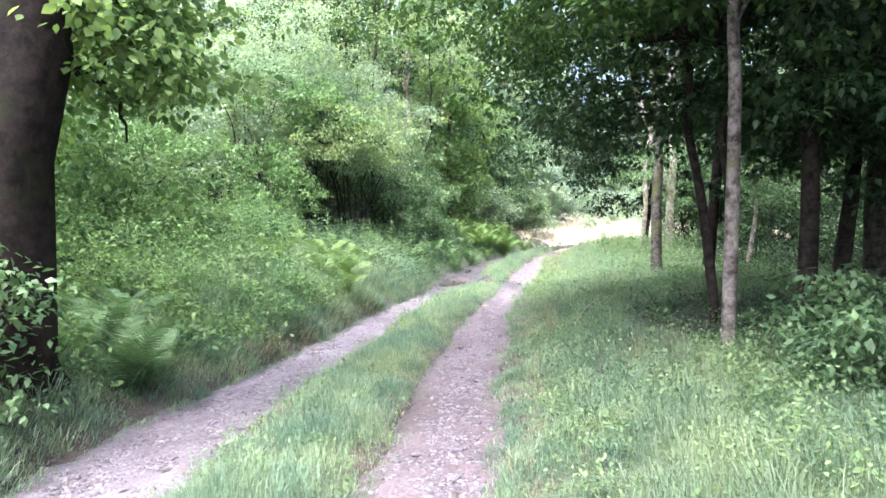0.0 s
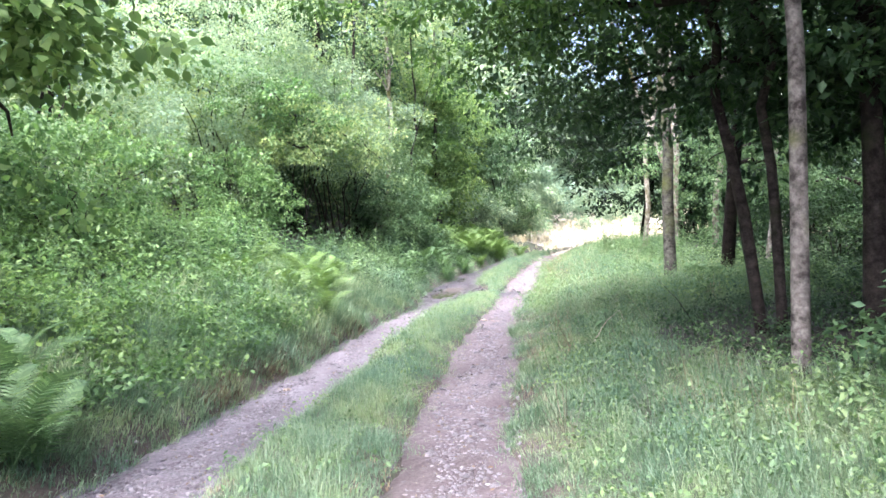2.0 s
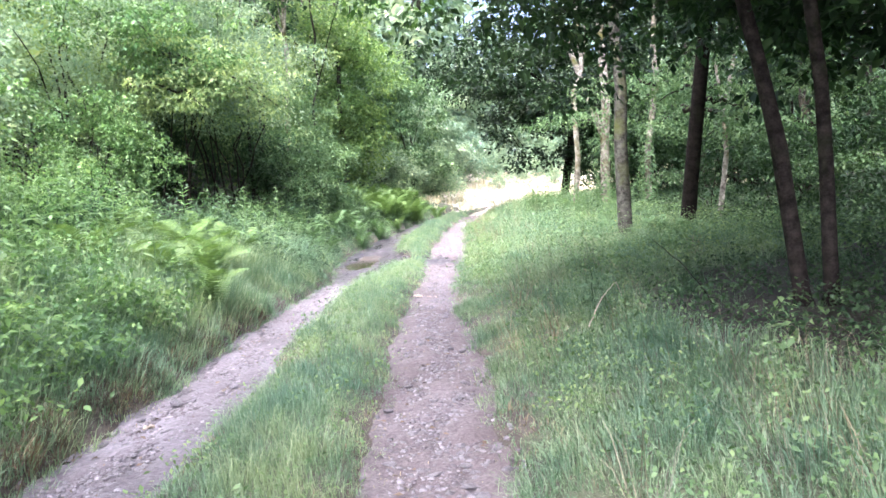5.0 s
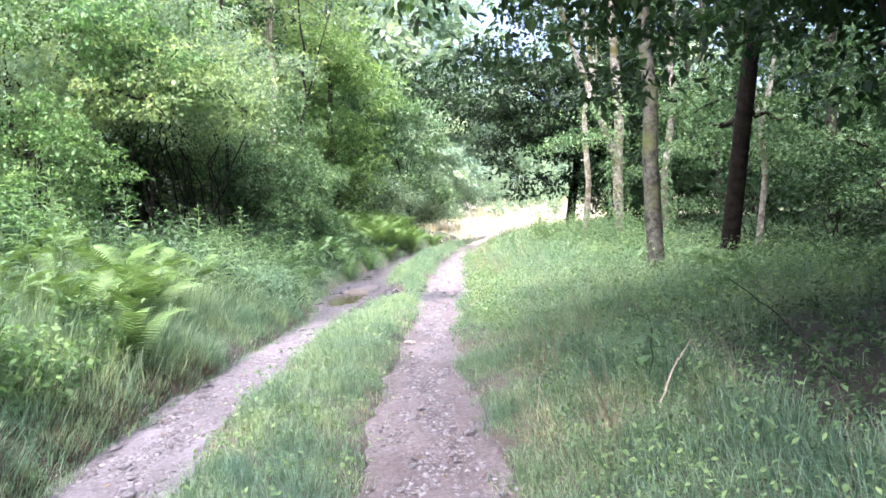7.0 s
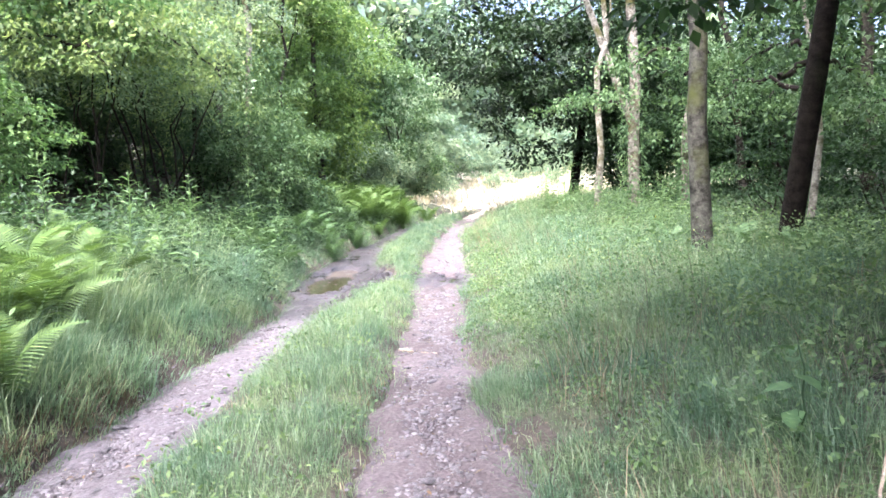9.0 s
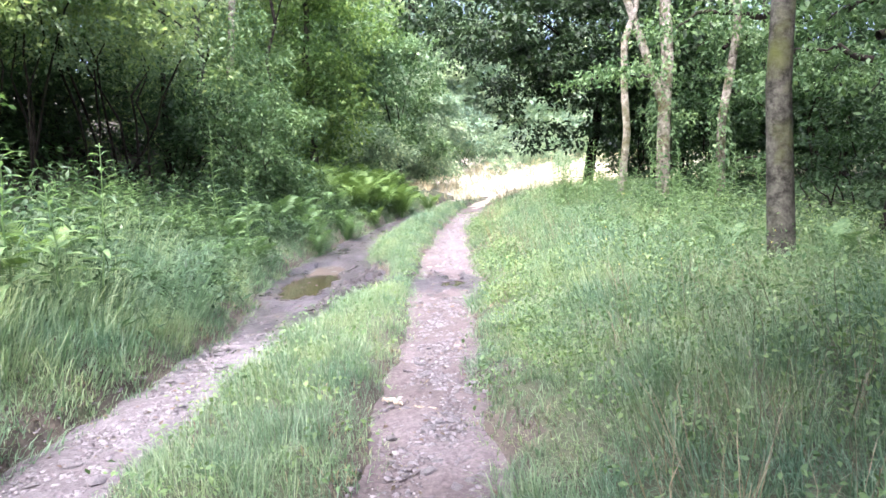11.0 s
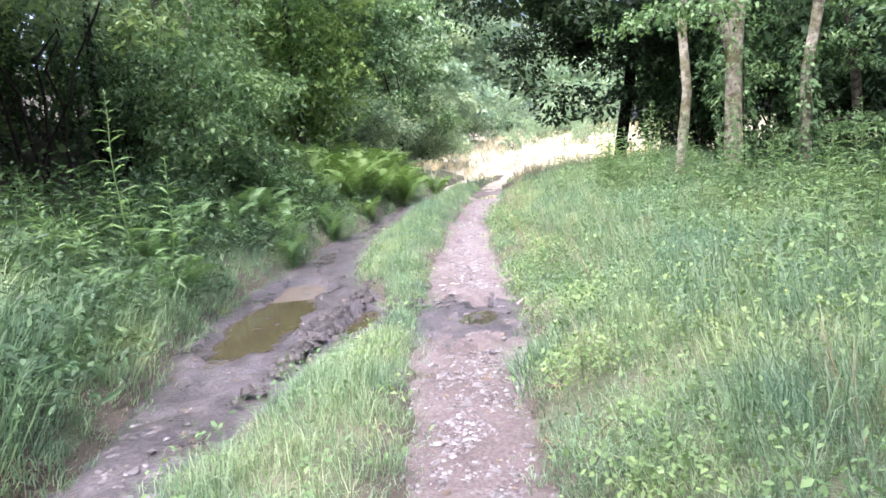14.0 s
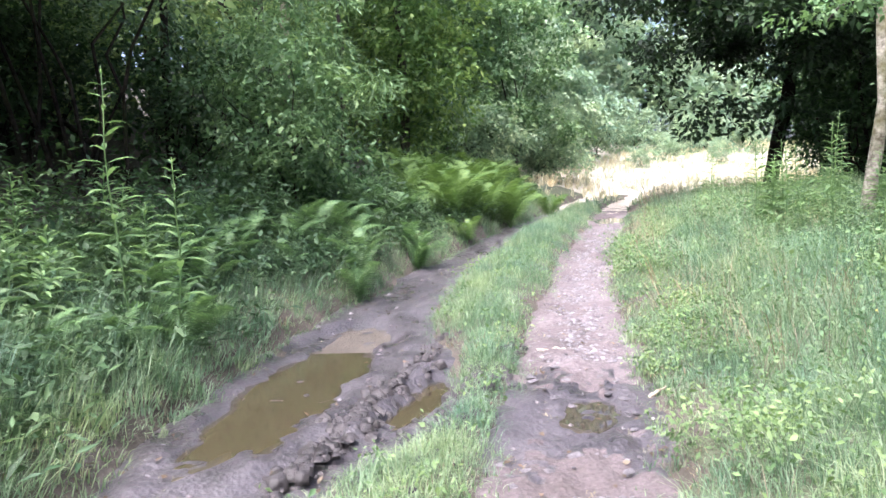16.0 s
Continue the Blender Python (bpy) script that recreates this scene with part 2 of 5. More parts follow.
# ---- mesh tools ----
def wave(x, y, size, seed):
    """Smooth unevenness of about that size, -1 to 1."""
    r = np.random.RandomState(seed)
    total = 0
    for _ in range(7):
        a, p, k = r.rand() * 6.283, r.rand() * 6.283, (0.6 + 0.9 * r.rand()) * 6.283 / size
        total = total + np.sin(k * (np.cos(a) * x + np.sin(a) * y) + p)
    return total / 3.5


def raw_mesh(name, verts, tris, smooth=False):
    me = bpy.data.meshes.new(name)
    verts, tris = np.asarray(verts, np.float32), np.asarray(tris, np.int32)
    me.vertices.add(len(verts))
    me.vertices.foreach_set("co", verts.ravel())
    me.loops.add(tris.size)
    me.loops.foreach_set("vertex_index", tris.ravel())
    me.polygons.add(len(tris))
    me.polygons.foreach_set("loop_start", np.arange(0, tris.size, tris.shape[1], dtype=np.int32))
    if smooth:
        me.polygons.foreach_set("use_smooth", np.ones(len(tris), bool))
    me.update(calc_edges=True)
    return me


def part(name, me, material, parent=None, label=""):
    ob = new(name, me)
    if material and not me.materials:
        me.materials.append(material)
    ob.parent = parent
    return tagged(ob, label)


def thing(name, loc, label, category, group="", kind=""):
    ob = new(name)
    ob.empty_display_size = 0.1
    ob.location = loc
    return tagged(ob, label, category, group, kind)


def turns(yaw, pitch, roll):
    """Rotation matrices, n x 3 x 3: roll about y, pitch about x, then yaw about z."""
    cy, sy, cp, sp, cr, sr = np.cos(yaw), np.sin(yaw), np.cos(pitch), np.sin(pitch), np.cos(roll), np.sin(roll)
    o, i = np.zeros_like(yaw), np.ones_like(yaw)
    z = np.stack([cy, -sy, o, sy, cy, o, o, o, i], -1).reshape(-1, 3, 3)
    x = np.stack([i, o, o, o, cp, -sp, o, sp, cp], -1).reshape(-1, 3, 3)
    y = np.stack([cr, o, sr, o, i, o, -sr, o, cr], -1).reshape(-1, 3, 3)
    return z @ x @ y


# leaf shapes, 1 long along +y: a simple blade folded on its rib, a narrow one and a broad one
SIMPLE = (np.array([(0, 0, 0), (0.27, 0.42, 0.07), (0, 1, -0.06), (-0.27, 0.42, 0.07)]), np.array([(0, 1, 2), (0, 2, 3)]))
NARROW = (np.array([(0, 0, 0), (0.13, 0.4, 0.04), (0, 1, -0.10), (-0.13, 0.4, 0.04)]), np.array([(0, 1, 2), (0, 2, 3)]))
BROAD = (np.array([(0, 0, 0), (0.30, 0.25, 0.05), (0.33, 0.58, 0.05), (0, 1, -0.08), (-0.33, 0.58, 0.05), (-0.30, 0.25, 0.05)]), np.array([(0, 1, 2), (0, 2, 3), (0, 3, 4), (0, 4, 5)]))


def scatter(shape, places, rots, sizes):
    """Copies of a small shape laid into one set of vertices and triangles."""
    v, f = shape
    n, k = len(places), len(v)
    verts = np.einsum("nij,kj->nki", rots, v) * sizes[:, None, None] + places[:, None, :]
    tris = f[None] + (np.arange(n) * k)[:, None, None]
    return verts.reshape(-1, 3), tris.reshape(-1, 3)


def joined(pieces):
    vs, fs, base = [], [], 0
    for v, f in pieces:
        vs.append(v)
        fs.append(f + base)
        base += len(v)
    return np.concatenate(vs), np.concatenate(fs)


def leaves_at(rng, places, size, shape=SIMPLE, droop=0.35, spread=0.55, outward=None):
    """Leaves at the places, hanging a little, facing up and about."""
    n = len(places)
    yaw = rng.rand(n) * 6.283 if outward is None else np.arctan2(-outward[:, 0], outward[:, 1]) + rng.randn(n) * 0.7
    return scatter(shape, places, turns(yaw, -droop + spread * rng.randn(n), spread * rng.randn(n)), size * (0.6 + 0.8 * rng.rand(n)))


def tube(points, radii, sides=8, seed=0, rough=0.0):
    """A tapered tube along points; rough: uneven girth."""
    p, r = np.asarray(points, float), np.asarray(radii, float)
    rng = np.random.RandomState(seed)
    ahead = np.gradient(p, axis=0)
    ahead /= np.linalg.norm(ahead, axis=1)[:, None] + 1e-9
    ref = np.where(np.abs(ahead[:, 2:3]) > 0.9, [[1.0, 0, 0]], [[0, 0, 1.0]])
    u = np.cross(ahead, ref)
    u /= np.linalg.norm(u, axis=1)[:, None]
    w = np.cross(ahead, u)
    a = np.arange(sides) / sides * 6.283
    girth = 1 + rough * rng.randn(len(p), sides) + rough * np.sin(2 * a + rng.rand() * 6)[None]
    ring = p[:, None] + (r[:, None] * girth)[..., None] * (np.cos(a)[None, :, None] * u[:, None] + np.sin(a)[None, :, None] * w[:, None])
    v = ring.reshape(-1, 3)
    f = []
    for i in range(len(p) - 1):
        for j in range(sides):
            q, s = i * sides + j, i * sides + (j + 1) % sides
            f += [(q, s, s + sides), (q, s + sides, q + sides)]
    v = np.concatenate([v, p[-1:] + ahead[-1:] * r[-1]])
    top = (len(p) - 1) * sides
    f += [(top + j, top + (j + 1) % sides, len(v) - 1) for j in range(sides)]
    return v, np.array(f)


def bend(a, b, n, sag, rng, wobble=0.0):
    """A line of n points from a to b that bows by sag and wobbles."""
    a, b = np.asarray(a, float), np.asarray(b, float)
    t = np.linspace(0, 1, n)[:, None]
    side = np.array([rng.randn(), rng.randn(), 0])
    p = a + (b - a) * t + np.array([0, 0, 1.0]) * sag * 4 * t * (1 - t)
    return p + side * wobble * np.sin(t * 3.1416) + wobble * 0.4 * rng.randn(n, 3) * np.sin(t * 3.1416)


# ---- the lie of the land ----
def smooth_line(knots):
    ys = np.arange(-120.0, 320.0, 0.25)
    v = np.interp(ys, [k[0] for k in knots], [k[1] for k in knots])
    kern = np.hanning(13)
    vs = np.convolve(np.pad(v, 6, mode="edge"), kern / kern.sum(), "valid")
    return lambda y: np.interp(y, ys, vs)


rise = smooth_line([(-120, -0.1), (0, -0.1), (8, -0.17), (13, -0.03), (18, 0.0), (20, 0.1), (26, 0.47), (28, 0.53), (31, 0.57), (35, 0.68), (38, 1.0), (44, 2.05), (50, 2.8), (60, 3.3), (320, 5)])
left_rut = smooth_line([(-120, -8.0), (-10, -2.6), (0, -2.25), (3.9, -2.1), (6.5, -1.9), (9, -1.45), (11.3, -1.08), (13.4, -0.68), (15.5, -0.22), (16.8, 0.06), (17.6, 0.32),
                        (18.3, 0.53), (19.1, 0.56), (20, 0.5), (22, 0.95), (24, 1.65), (26, 2.3), (29, 3.4), (33, 4.6), (37, 6.3), (42, 9.5), (60, 25)])
right_rut = smooth_line([(-120, -6.0), (-10, -0.6), (0, -0.3), (4.1, -0.08), (6.4, 0.13), (8.3, 0.34), (10.8, 0.67), (13, 1.0), (15, 1.38), (17, 1.75),
                         (18.2, 2.05), (20, 2.36), (22, 2.74), (24, 3.25), (26, 3.9), (28, 4.45), (32.3, 5.7), (36, 7.3), (41, 10.6), (60, 27)])
left_half = smooth_line([(-10, 0.45), (6, 0.44), (10, 0.34), (15, 0.25), (16.6, 0.32), (17.6, 0.6), (18.3, 0.88), (19.0, 0.84), (20.2, 0.5), (22, 0.32), (26, 0.2), (40, 0.2)])
right_half = smooth_line([(-10, 0.38), (8, 0.38), (11, 0.40), (13, 0.27), (16.5, 0.29), (18, 0.48), (19.5, 0.38), (22, 0.3), (26.5, 0.28), (28, 0.38), (29.5, 0.28), (40, 0.25)])


def offsets(x, y):
    """Metres outside the left rut's outer edge, outside the right rut's, and inside either rut (positive: within)."""
    jag = 0.045 * wave(x, y, 1.3, 3) + 0.03 * wave(x, y, 0.35, 4)
    lc, rc, lh, rh = left_rut(y), right_rut(y), left_half(y) + jag, right_half(y) + jag
    return lc - lh - x, x - rc - rh, np.maximum(lh - np.abs(x - lc), rh - np.abs(x - rc))


def soft_step(v, a, b):
    t = np.clip((v - a) / (b - a), 0, 1)
    return t * t * (3 - 2 * t)


def land(x, y):
    """Height of the ground sheet."""
    x, y = np.asarray(x, float), np.asarray(y, float)
    dl, dr, inside = offsets(x, y)
    near = 1 - soft_step(y, 33, 40)
    z = rise(y) + 0.04 * wave(x, y, 2.5, 1) * soft_step(-inside, 0, 0.4)
    left, right = np.maximum(dl, 0), np.maximum(dr, 0)
    z = z + near * (0.30 * (1 - np.exp(-left / 0.45)) + 0.20 * np.minimum(left, 7))
    z = z + near * (0.10 * (1 - np.exp(-right / 0.4)) + 0.075 * np.minimum(right, 4))
    z = z + 0.06 * near * soft_step(-inside, 0, 0.4) * (dl < 0) * (dr < 0)
    z = z - 0.11 * soft_step(inside, -0.10, 0.06) * near
    z = z + 0.15 * np.clip(left - 6, 0, 45) + 0.10 * np.clip(right - 11, 0, 45) * (1 - soft_step(y, 30, 40))
    far = np.hypot(x, y - 20)
    return z + 6.0 * soft_step(far, 70, 260)


def grid(xs, ys, height):
    gx, gy = np.meshgrid(xs, ys)
    v = np.stack([gx, gy, height(gx, gy)], -1).reshape(-1, 3)
    n = len(xs)
    i = (np.arange(len(ys) - 1)[:, None] * n + np.arange(n - 1)[None]).ravel()
    return v, np.stack([i, i + 1, i + 1 + n, i + n], -1)


xs = np.concatenate([-np.geomspace(400, 6.2, 34), np.arange(-6, 8.01, 0.15), np.geomspace(8.2, 400, 34)])
ys = np.concatenate([-np.geomspace(380, 4.2, 24), np.arange(-4, 36.01, 0.2), np.geomspace(36.3, 450, 40)])
gv, gf = grid(xs, ys, land)
ground = part("ground", raw_mesh("ground", gv, gf, smooth=True), SOIL)
ground.data.materials.append(LOAM)
gm = gv[gf].mean(1)
ground.data.materials.append(TURF_PALE)
ground.data.materials.append(THATCH)
bare = offsets(gm[:, 0], gm[:, 1])[2] + 0.12 * wave(gm[:, 0], gm[:, 1], 0.9, 16) > -0.16
out_left, out_right, _ = offsets(gm[:, 0], gm[:, 1])
grassy = (out_left < 1.6 + 0.4 * wave(gm[:, 0], gm[:, 1], 1.5, 19)) & (out_right < 3.4 + 0.5 * wave(gm[:, 0], gm[:, 1], 1.5, 19)) & (np.hypot((gm[:, 0] - 4.35) / 1.75, (gm[:, 1] - 8.9) / 2.4) > 1.1)
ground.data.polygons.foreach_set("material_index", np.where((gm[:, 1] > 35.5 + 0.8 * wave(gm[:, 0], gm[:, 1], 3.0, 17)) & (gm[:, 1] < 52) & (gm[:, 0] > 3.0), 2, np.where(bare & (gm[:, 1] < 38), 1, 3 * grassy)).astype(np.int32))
tagged(ground, "dark woodland soil under grass and undergrowth", "ground", kind="structure")


def puddle_dip(x, y):
    """Hollows in the ruts that hold water."""
    d = 0
    for cx, cy, ax, ay, slope, deep in PUDDLES:
        u, v = (x - cx - slope * (y - cy)) / ax, (y - cy) / ay
        d = d + deep * np.clip(1.35 - u * u - v * v, 0, 1)
    return d


def bed(x, y):
    """The rise of the track, levelled where water stands."""
    z = rise(y)
    for cx, cy, ax, ay, slope, deep in PUDDLES:
        u, v = (x - cx - slope * (y - cy)) / (ax + 0.12), (y - cy) / (ay + 0.15)
        m = soft_step(1.6 - u * u - v * v, 0.0, 0.5)
        z = z * (1 - m) + float(rise(cy)) * m
    return z


# centre x, y, half width, half length, lean of its axis, depth
PUDDLES = [(0.27, 18.8, 0.34, 1.34, 0.16, 0.06), (1.06, 18.5, 0.17, 0.48, 0.3, 0.08), (2.1, 18.22, 0.17, 0.30, 0.1, 0.035), (4.5, 28.0, 0.36, 1.1, 0.3, 0.06),
           (2.75, 27.2, 0.16, 0.8, 0.34, 0.05)]


def rut_strip(centre, half, y0, y1):
    """The worn bottom of one wheel rut: wider than its groove, sinking under the turf at both sides."""
    ys = np.arange(y0, y1, 0.05)
    ss = np.linspace(-1, 1, 34)
    s, y = np.meshgrid(ss, ys)
    reach = half(y) + 0.26
    x = centre(y) + s * reach
    _, _, inside = offsets(x, y)
    z = bed(x, y) - 0.035 + 0.012 * wave(x, y, 0.5, 7) + 0.008 * wave(x, y, 0.17, 8) - 0.02 * np.clip(inside, 0, 0.2)
    z = z - puddle_dip(x, y) * (1 + 0.35 * wave(x, y, 0.3, 15)) - 0.10 * soft_step(np.abs(s), 0.75, 1.0)
    churn = np.exp(-((y - 18.2) / 1.6) ** 2)
    z = z + churn * (0.015 * wave(x, y, 0.22, 9) + 0.010 * wave(x, y, 0.09, 10))
    ridge = np.exp(-((x - 0.87 - 0.3 * (y - 18.3)) / 0.07) ** 2) * soft_step(y, 17.5, 17.9) * (1 - soft_step(y, 18.9, 19.4))
    z = z + ridge * (0.075 + 0.03 * wave(x, y, 0.2, 14))
    v = np.stack([x, y, z], -1).reshape(-1, 3)
    n = len(ss)
    i = (np.arange(len(ys) - 1)[:, None] * n + np.arange(n - 1)[None]).ravel()
    return v, np.stack([i, i + 1, i + 1 + n, i + n], -1), y


def rut_object(name, centre, half, label, muddy, dry):
    v, f, y = rut_strip(centre, half, -6.0, 38.0)
    me = raw_mesh(name, v, f, smooth=True)
    me.materials.append(dry)
    me.materials.append(MUD)
    me.materials.append(TURF_PALE)
    mid = v[f].mean(1)
    wet = muddy(mid[:, 0], mid[:, 1]) + 0.25 * wave(mid[:, 0], mid[:, 1], 0.5, 12) + 0.2 * wave(mid[:, 0], mid[:, 1], 0.15, 13)
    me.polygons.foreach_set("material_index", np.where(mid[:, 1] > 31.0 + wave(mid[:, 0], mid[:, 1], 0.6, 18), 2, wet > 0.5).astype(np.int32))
    return tagged(new(name, me), label, "dirt track", kind="structure")


rut_west = rut_object("road_1", left_rut, left_half, "stony wheel rut of bluish grey gravel, muddy and wet further on",
                      lambda x, y: soft_step(y, 14.0, 17.0) * 1.1, GRAVEL_BED)
rut_east = rut_object("road_2", right_rut, right_half, "trodden earth wheel rut with loose flat stones",
                      lambda x, y: np.exp(-((y - 18.2) / 0.8) ** 2) * 0.9, TRACK)


def surface(x, y):
    """The top of whatever lies there: rut bottom or ground."""
    x, y = np.asarray(x, float), np.asarray(y, float)
    _, _, inside = offsets(x, y)
    return np.where(inside > 0, bed(x, y) - 0.04 - puddle_dip(x, y), land(x, y))


def puddle(cx, cy, ax, ay, slope, deep, seed, label, water):
    rng = np.random.RandomState(seed)
    a = np.arange(64) / 64 * 6.283
    r = 1.08 + 0.10 * np.sin(2 * a + rng.rand() * 6) + 0.09 * np.sin(5 * a + rng.rand() * 6) + 0.06 * np.sin(9 * a + rng.rand() * 6) + 0.05 * np.sin(14 * a + rng.rand() * 6)
    py = cy + ay * r * np.sin(a)
    px = cx + ax * r * np.cos(a) + slope * (py - cy)
    z = float(rise(cy)) - 0.045 - 0.30 * deep
    top = np.stack([px, py, np.full(64, z)], -1)
    mid = np.array([cx, cy, z])
    rings = [mid + (top - mid) * k for k in (1.0, 0.8, 0.6, 0.4, 0.2)]
    v = np.concatenate([top - (0, 0, 0.03)] + rings + [mid[None]])
    f = []
    for r in range(5):
        for j in range(64):
            a, b = 64 * r + j, 64 * r + (j + 1) % 64
            f += [(a, b, b + 64), (a, b + 64, a + 64)]
    f += [(320 + j, 320 + (j + 1) % 64, 384) for j in range(64)]
    return tagged(part("puddle", raw_mesh("puddle", v, np.array(f)), water), label, "puddle", "puddles on the track", "structure")


for i, (p, text) in enumerate(zip(PUDDLES, ("long puddle of brown muddy water in the wheel rut", "narrow brown puddle between ridges of churned mud",
                                            "small shallow puddle in trodden earth", "puddle mirroring the bright sky", "wet streak of water in the muddy rut"))):
    puddle(*p, 20 + i, text, (WATER_BROWN, WATER_BROWN, WATER_POOL, WATER_SKY, WATER_BROWN)[i])

# ---- trees ----
def crown_leaves(rng, clumps, leaf, per_clump, size, flat=0.45, shape=SIMPLE, droop=0.35):
    """Leaves in flattened clumps: clumps is n x 4 of centre and radius."""
    out = []
    for cx, cy, cz, r in clumps:
        n = max(4, int(per_clump * (0.6 + 0.8 * rng.rand())))
        d = rng.randn(n, 3)
        d *= (rng.rand(n, 1) ** 0.5) * r / (np.linalg.norm(d, axis=1)[:, None] + 1e-9)
        d[:, 2] *= flat
        d[:, 2] -= 0.25 * (d[:, 0] ** 2 + d[:, 1] ** 2) / max(r, 0.05)
        out.append(leaves_at(rng, d + (cx, cy, cz), size, shape, droop, outward=d))
    return joined(out)


def clumps_in(rng, n, centre, radii, r, hollow=0.45, seed=5):
    """Clump centres spread through the outer part of an uneven ball."""
    d = rng.randn(n, 3)
    d /= np.linalg.norm(d, axis=1)[:, None]
    bulge = 1 + 0.32 * np.sin(3 * np.arctan2(d[:, 1], d[:, 0]) + seed) * np.cos(4 * d[:, 2] + seed) + 0.28 * np.sin(6 * d[:, 2] + seed * 2 + 2 * d[:, 0])
    k = (hollow + (1 - hollow) * rng.rand(n) ** 0.6) * bulge
    p = np.asarray(centre) + d * k[:, None] * np.asarray(radii)
    return np.c_[p, r * (0.6 + 0.8 * rng.rand(n))]


def tree(x, y, height, radius, bark, leaf, label, category="tree", group="", lean=(0, 0), crown=None, crown_low=0.45, clumps=60, per=60, size=0.12, spread=2.2,
         limbs=5, seed=1, shape=SIMPLE, bow=0.15, clump_r=0.7, name="tree", fork=None):
    """A tapered trunk with limbs, and a crown of leaf clumps; fork: the height at which a second stem parts."""
    rng = np.random.RandomState(seed)
    base = np.array([x, y, float(land(x, y)) - 0.05])
    t = thing(name, base, label, category, group)
    top = np.array([lean[0] * height, lean[1] * height, height])
    line = bend((0, 0, 0), top, 14, 0, rng, bow)
    rad = radius * (1 - 0.75 * np.linspace(0, 1, 14) ** 1.1)
    rad[0] *= 1.35
    rad[1] *= 1.05
    line[1] = line[0] + (line[2] - line[0]) * 0.12
    part("trunk", raw_mesh("trunk", *tube(line, rad, 12, seed, 0.05), smooth=True), bark, t)
    if fork:
        i = int(fork / height * 13)
        end = line[i] + np.array([-0.28, 0.05, 0.95]) * (height - fork)
        part("stem", raw_mesh("stem", *tube(bend(line[i], end, 10, 0.1, rng, 0.2), rad[i] * np.linspace(0.75, 0.2, 10), 9, seed, 0.04), smooth=True), bark, t)
    cc = crown or (top[0] * 0.75, top[1] * 0.75, height * (1 + crown_low) / 2, spread, spread, height * (1 - crown_low) / 2)
    cl = clumps_in(rng, clumps, cc[:3], cc[3:], clump_r, seed=seed)
    for _ in range(limbs):
        i = rng.randint(5, 12)
        target = cl[rng.randint(len(cl)), :3]
        path = bend(line[i], target, 9, 0.15, rng, 0.12)
        limb = part("limb", raw_mesh("limb", *tube(path, rad[i] * np.linspace(0.5, 0.08, 9), 6, seed, 0.04), smooth=True), bark, t)
        for j in (4, 6):
            tip = path[j] + rng.randn(3) * 0.3 + (target - line[i]) * 0.3
            part("twig", raw_mesh("twig", *tube(bend(path[j], tip, 5, 0.03, rng, 0.03), rad[i] * np.linspace(0.16, 0.04, 5), 4, seed), smooth=True), bark, limb)
    part("crown", raw_mesh("crown", *crown_leaves(rng, cl, leaf, per, size, shape=shape)), leaf, t)
    return t


def bush(x, y, rx, ry, height, leaf, label, seed=1, clumps=120, per=70, size=0.09, stems=7, shape=SIMPLE, bark=None, low=0.15, clump_r=0.5, category="bush", group="", flat=0.55,
         droop=0.35, hollow=0.5, stem_r=0.007):
    """Several stems from one root and a body of leaf clumps that reaches near the ground."""
    rng = np.random.RandomState(seed)
    base = np.array([x, y, float(land(x, y)) - 0.03])
    t = thing("bush", base, label, category, group)
    mid = height * (1 + low) / 2
    cl = clumps_in(rng, clumps, (0, 0, mid), (rx, ry, height - mid), clump_r, hollow, seed)
    cl[:, 2] = np.maximum(cl[:, 2], 0.15)
    for k in range(stems):
        target = cl[rng.randint(len(cl)), :3] * (0.9, 0.9, 1.0)
        foot = (0.25 * rx * rng.randn() * 0.5, 0.25 * ry * rng.randn() * 0.5, 0)
        part("stem", raw_mesh("stem", *tube(bend(foot, target, 9, 0.25, rng, 0.2), stem_r * height * np.linspace(1, 0.15, 9), 6, seed + k, 0.05), smooth=True), bark or BARK_DARK, t)
    part("foliage", raw_mesh("foliage", *crown_leaves(rng, cl, leaf, per, size, flat, shape, droop)), leaf, t)
    return t


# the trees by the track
tree(-3.15, 5.1, 11, 0.27, BARK_SHADE, LEAF_FRESH, "stout maple trunk rising from ferns, shade put into its dark bark", lean=(0.05, 0.0), seed=2, clumps=150, per=70, size=0.11, spread=2.9, crown_low=0.5, shape=BROAD)
tree(2.88, 6.97, 9, 0.078, BARK_MOTTLED, LEAF_MAPLE, "slender grey mottled trunk at the edge of the wood", group="edge trees", lean=(0.0, 0.03), seed=3, bow=0.04, spread=2.2, crown_low=0.42, clumps=70, per=60, size=0.12)
tree(3.66, 9.25, 9, 0.072, BARK_DARK, LEAF_WOOD_SHADE, "thin dark stem leaning over the verge", group="edge trees", lean=(-0.12, 0.05), seed=4, spread=2.2, crown_low=0.40, clumps=70, per=60, size=0.12)
tree(3.82, 9.12, 8, 0.062, BARK_DARK, LEAF_WOOD_SHADE, "thin dark stem leaning over the verge", group="edge trees", lean=(-0.09, -0.02), seed=5, spread=2.0, crown_low=0.42, clumps=50, per=60, size=0.12)
tree(4.45, 8.5, 10, 0.11, BARK_DARK, LEAF_WOOD_SHADE, "straight dark trunk in deep shade", group="edge trees", lean=(0.02, 0.0), seed=6, crown_low=0.4)
tree(6.0, 10.6, 11, 0.13, BARK_DARK, LEAF_WOOD_SHADE, "straight dark trunk in deep shade", group="edge trees", lean=(0.03, 0.0), seed=7, crown_low=0.4)
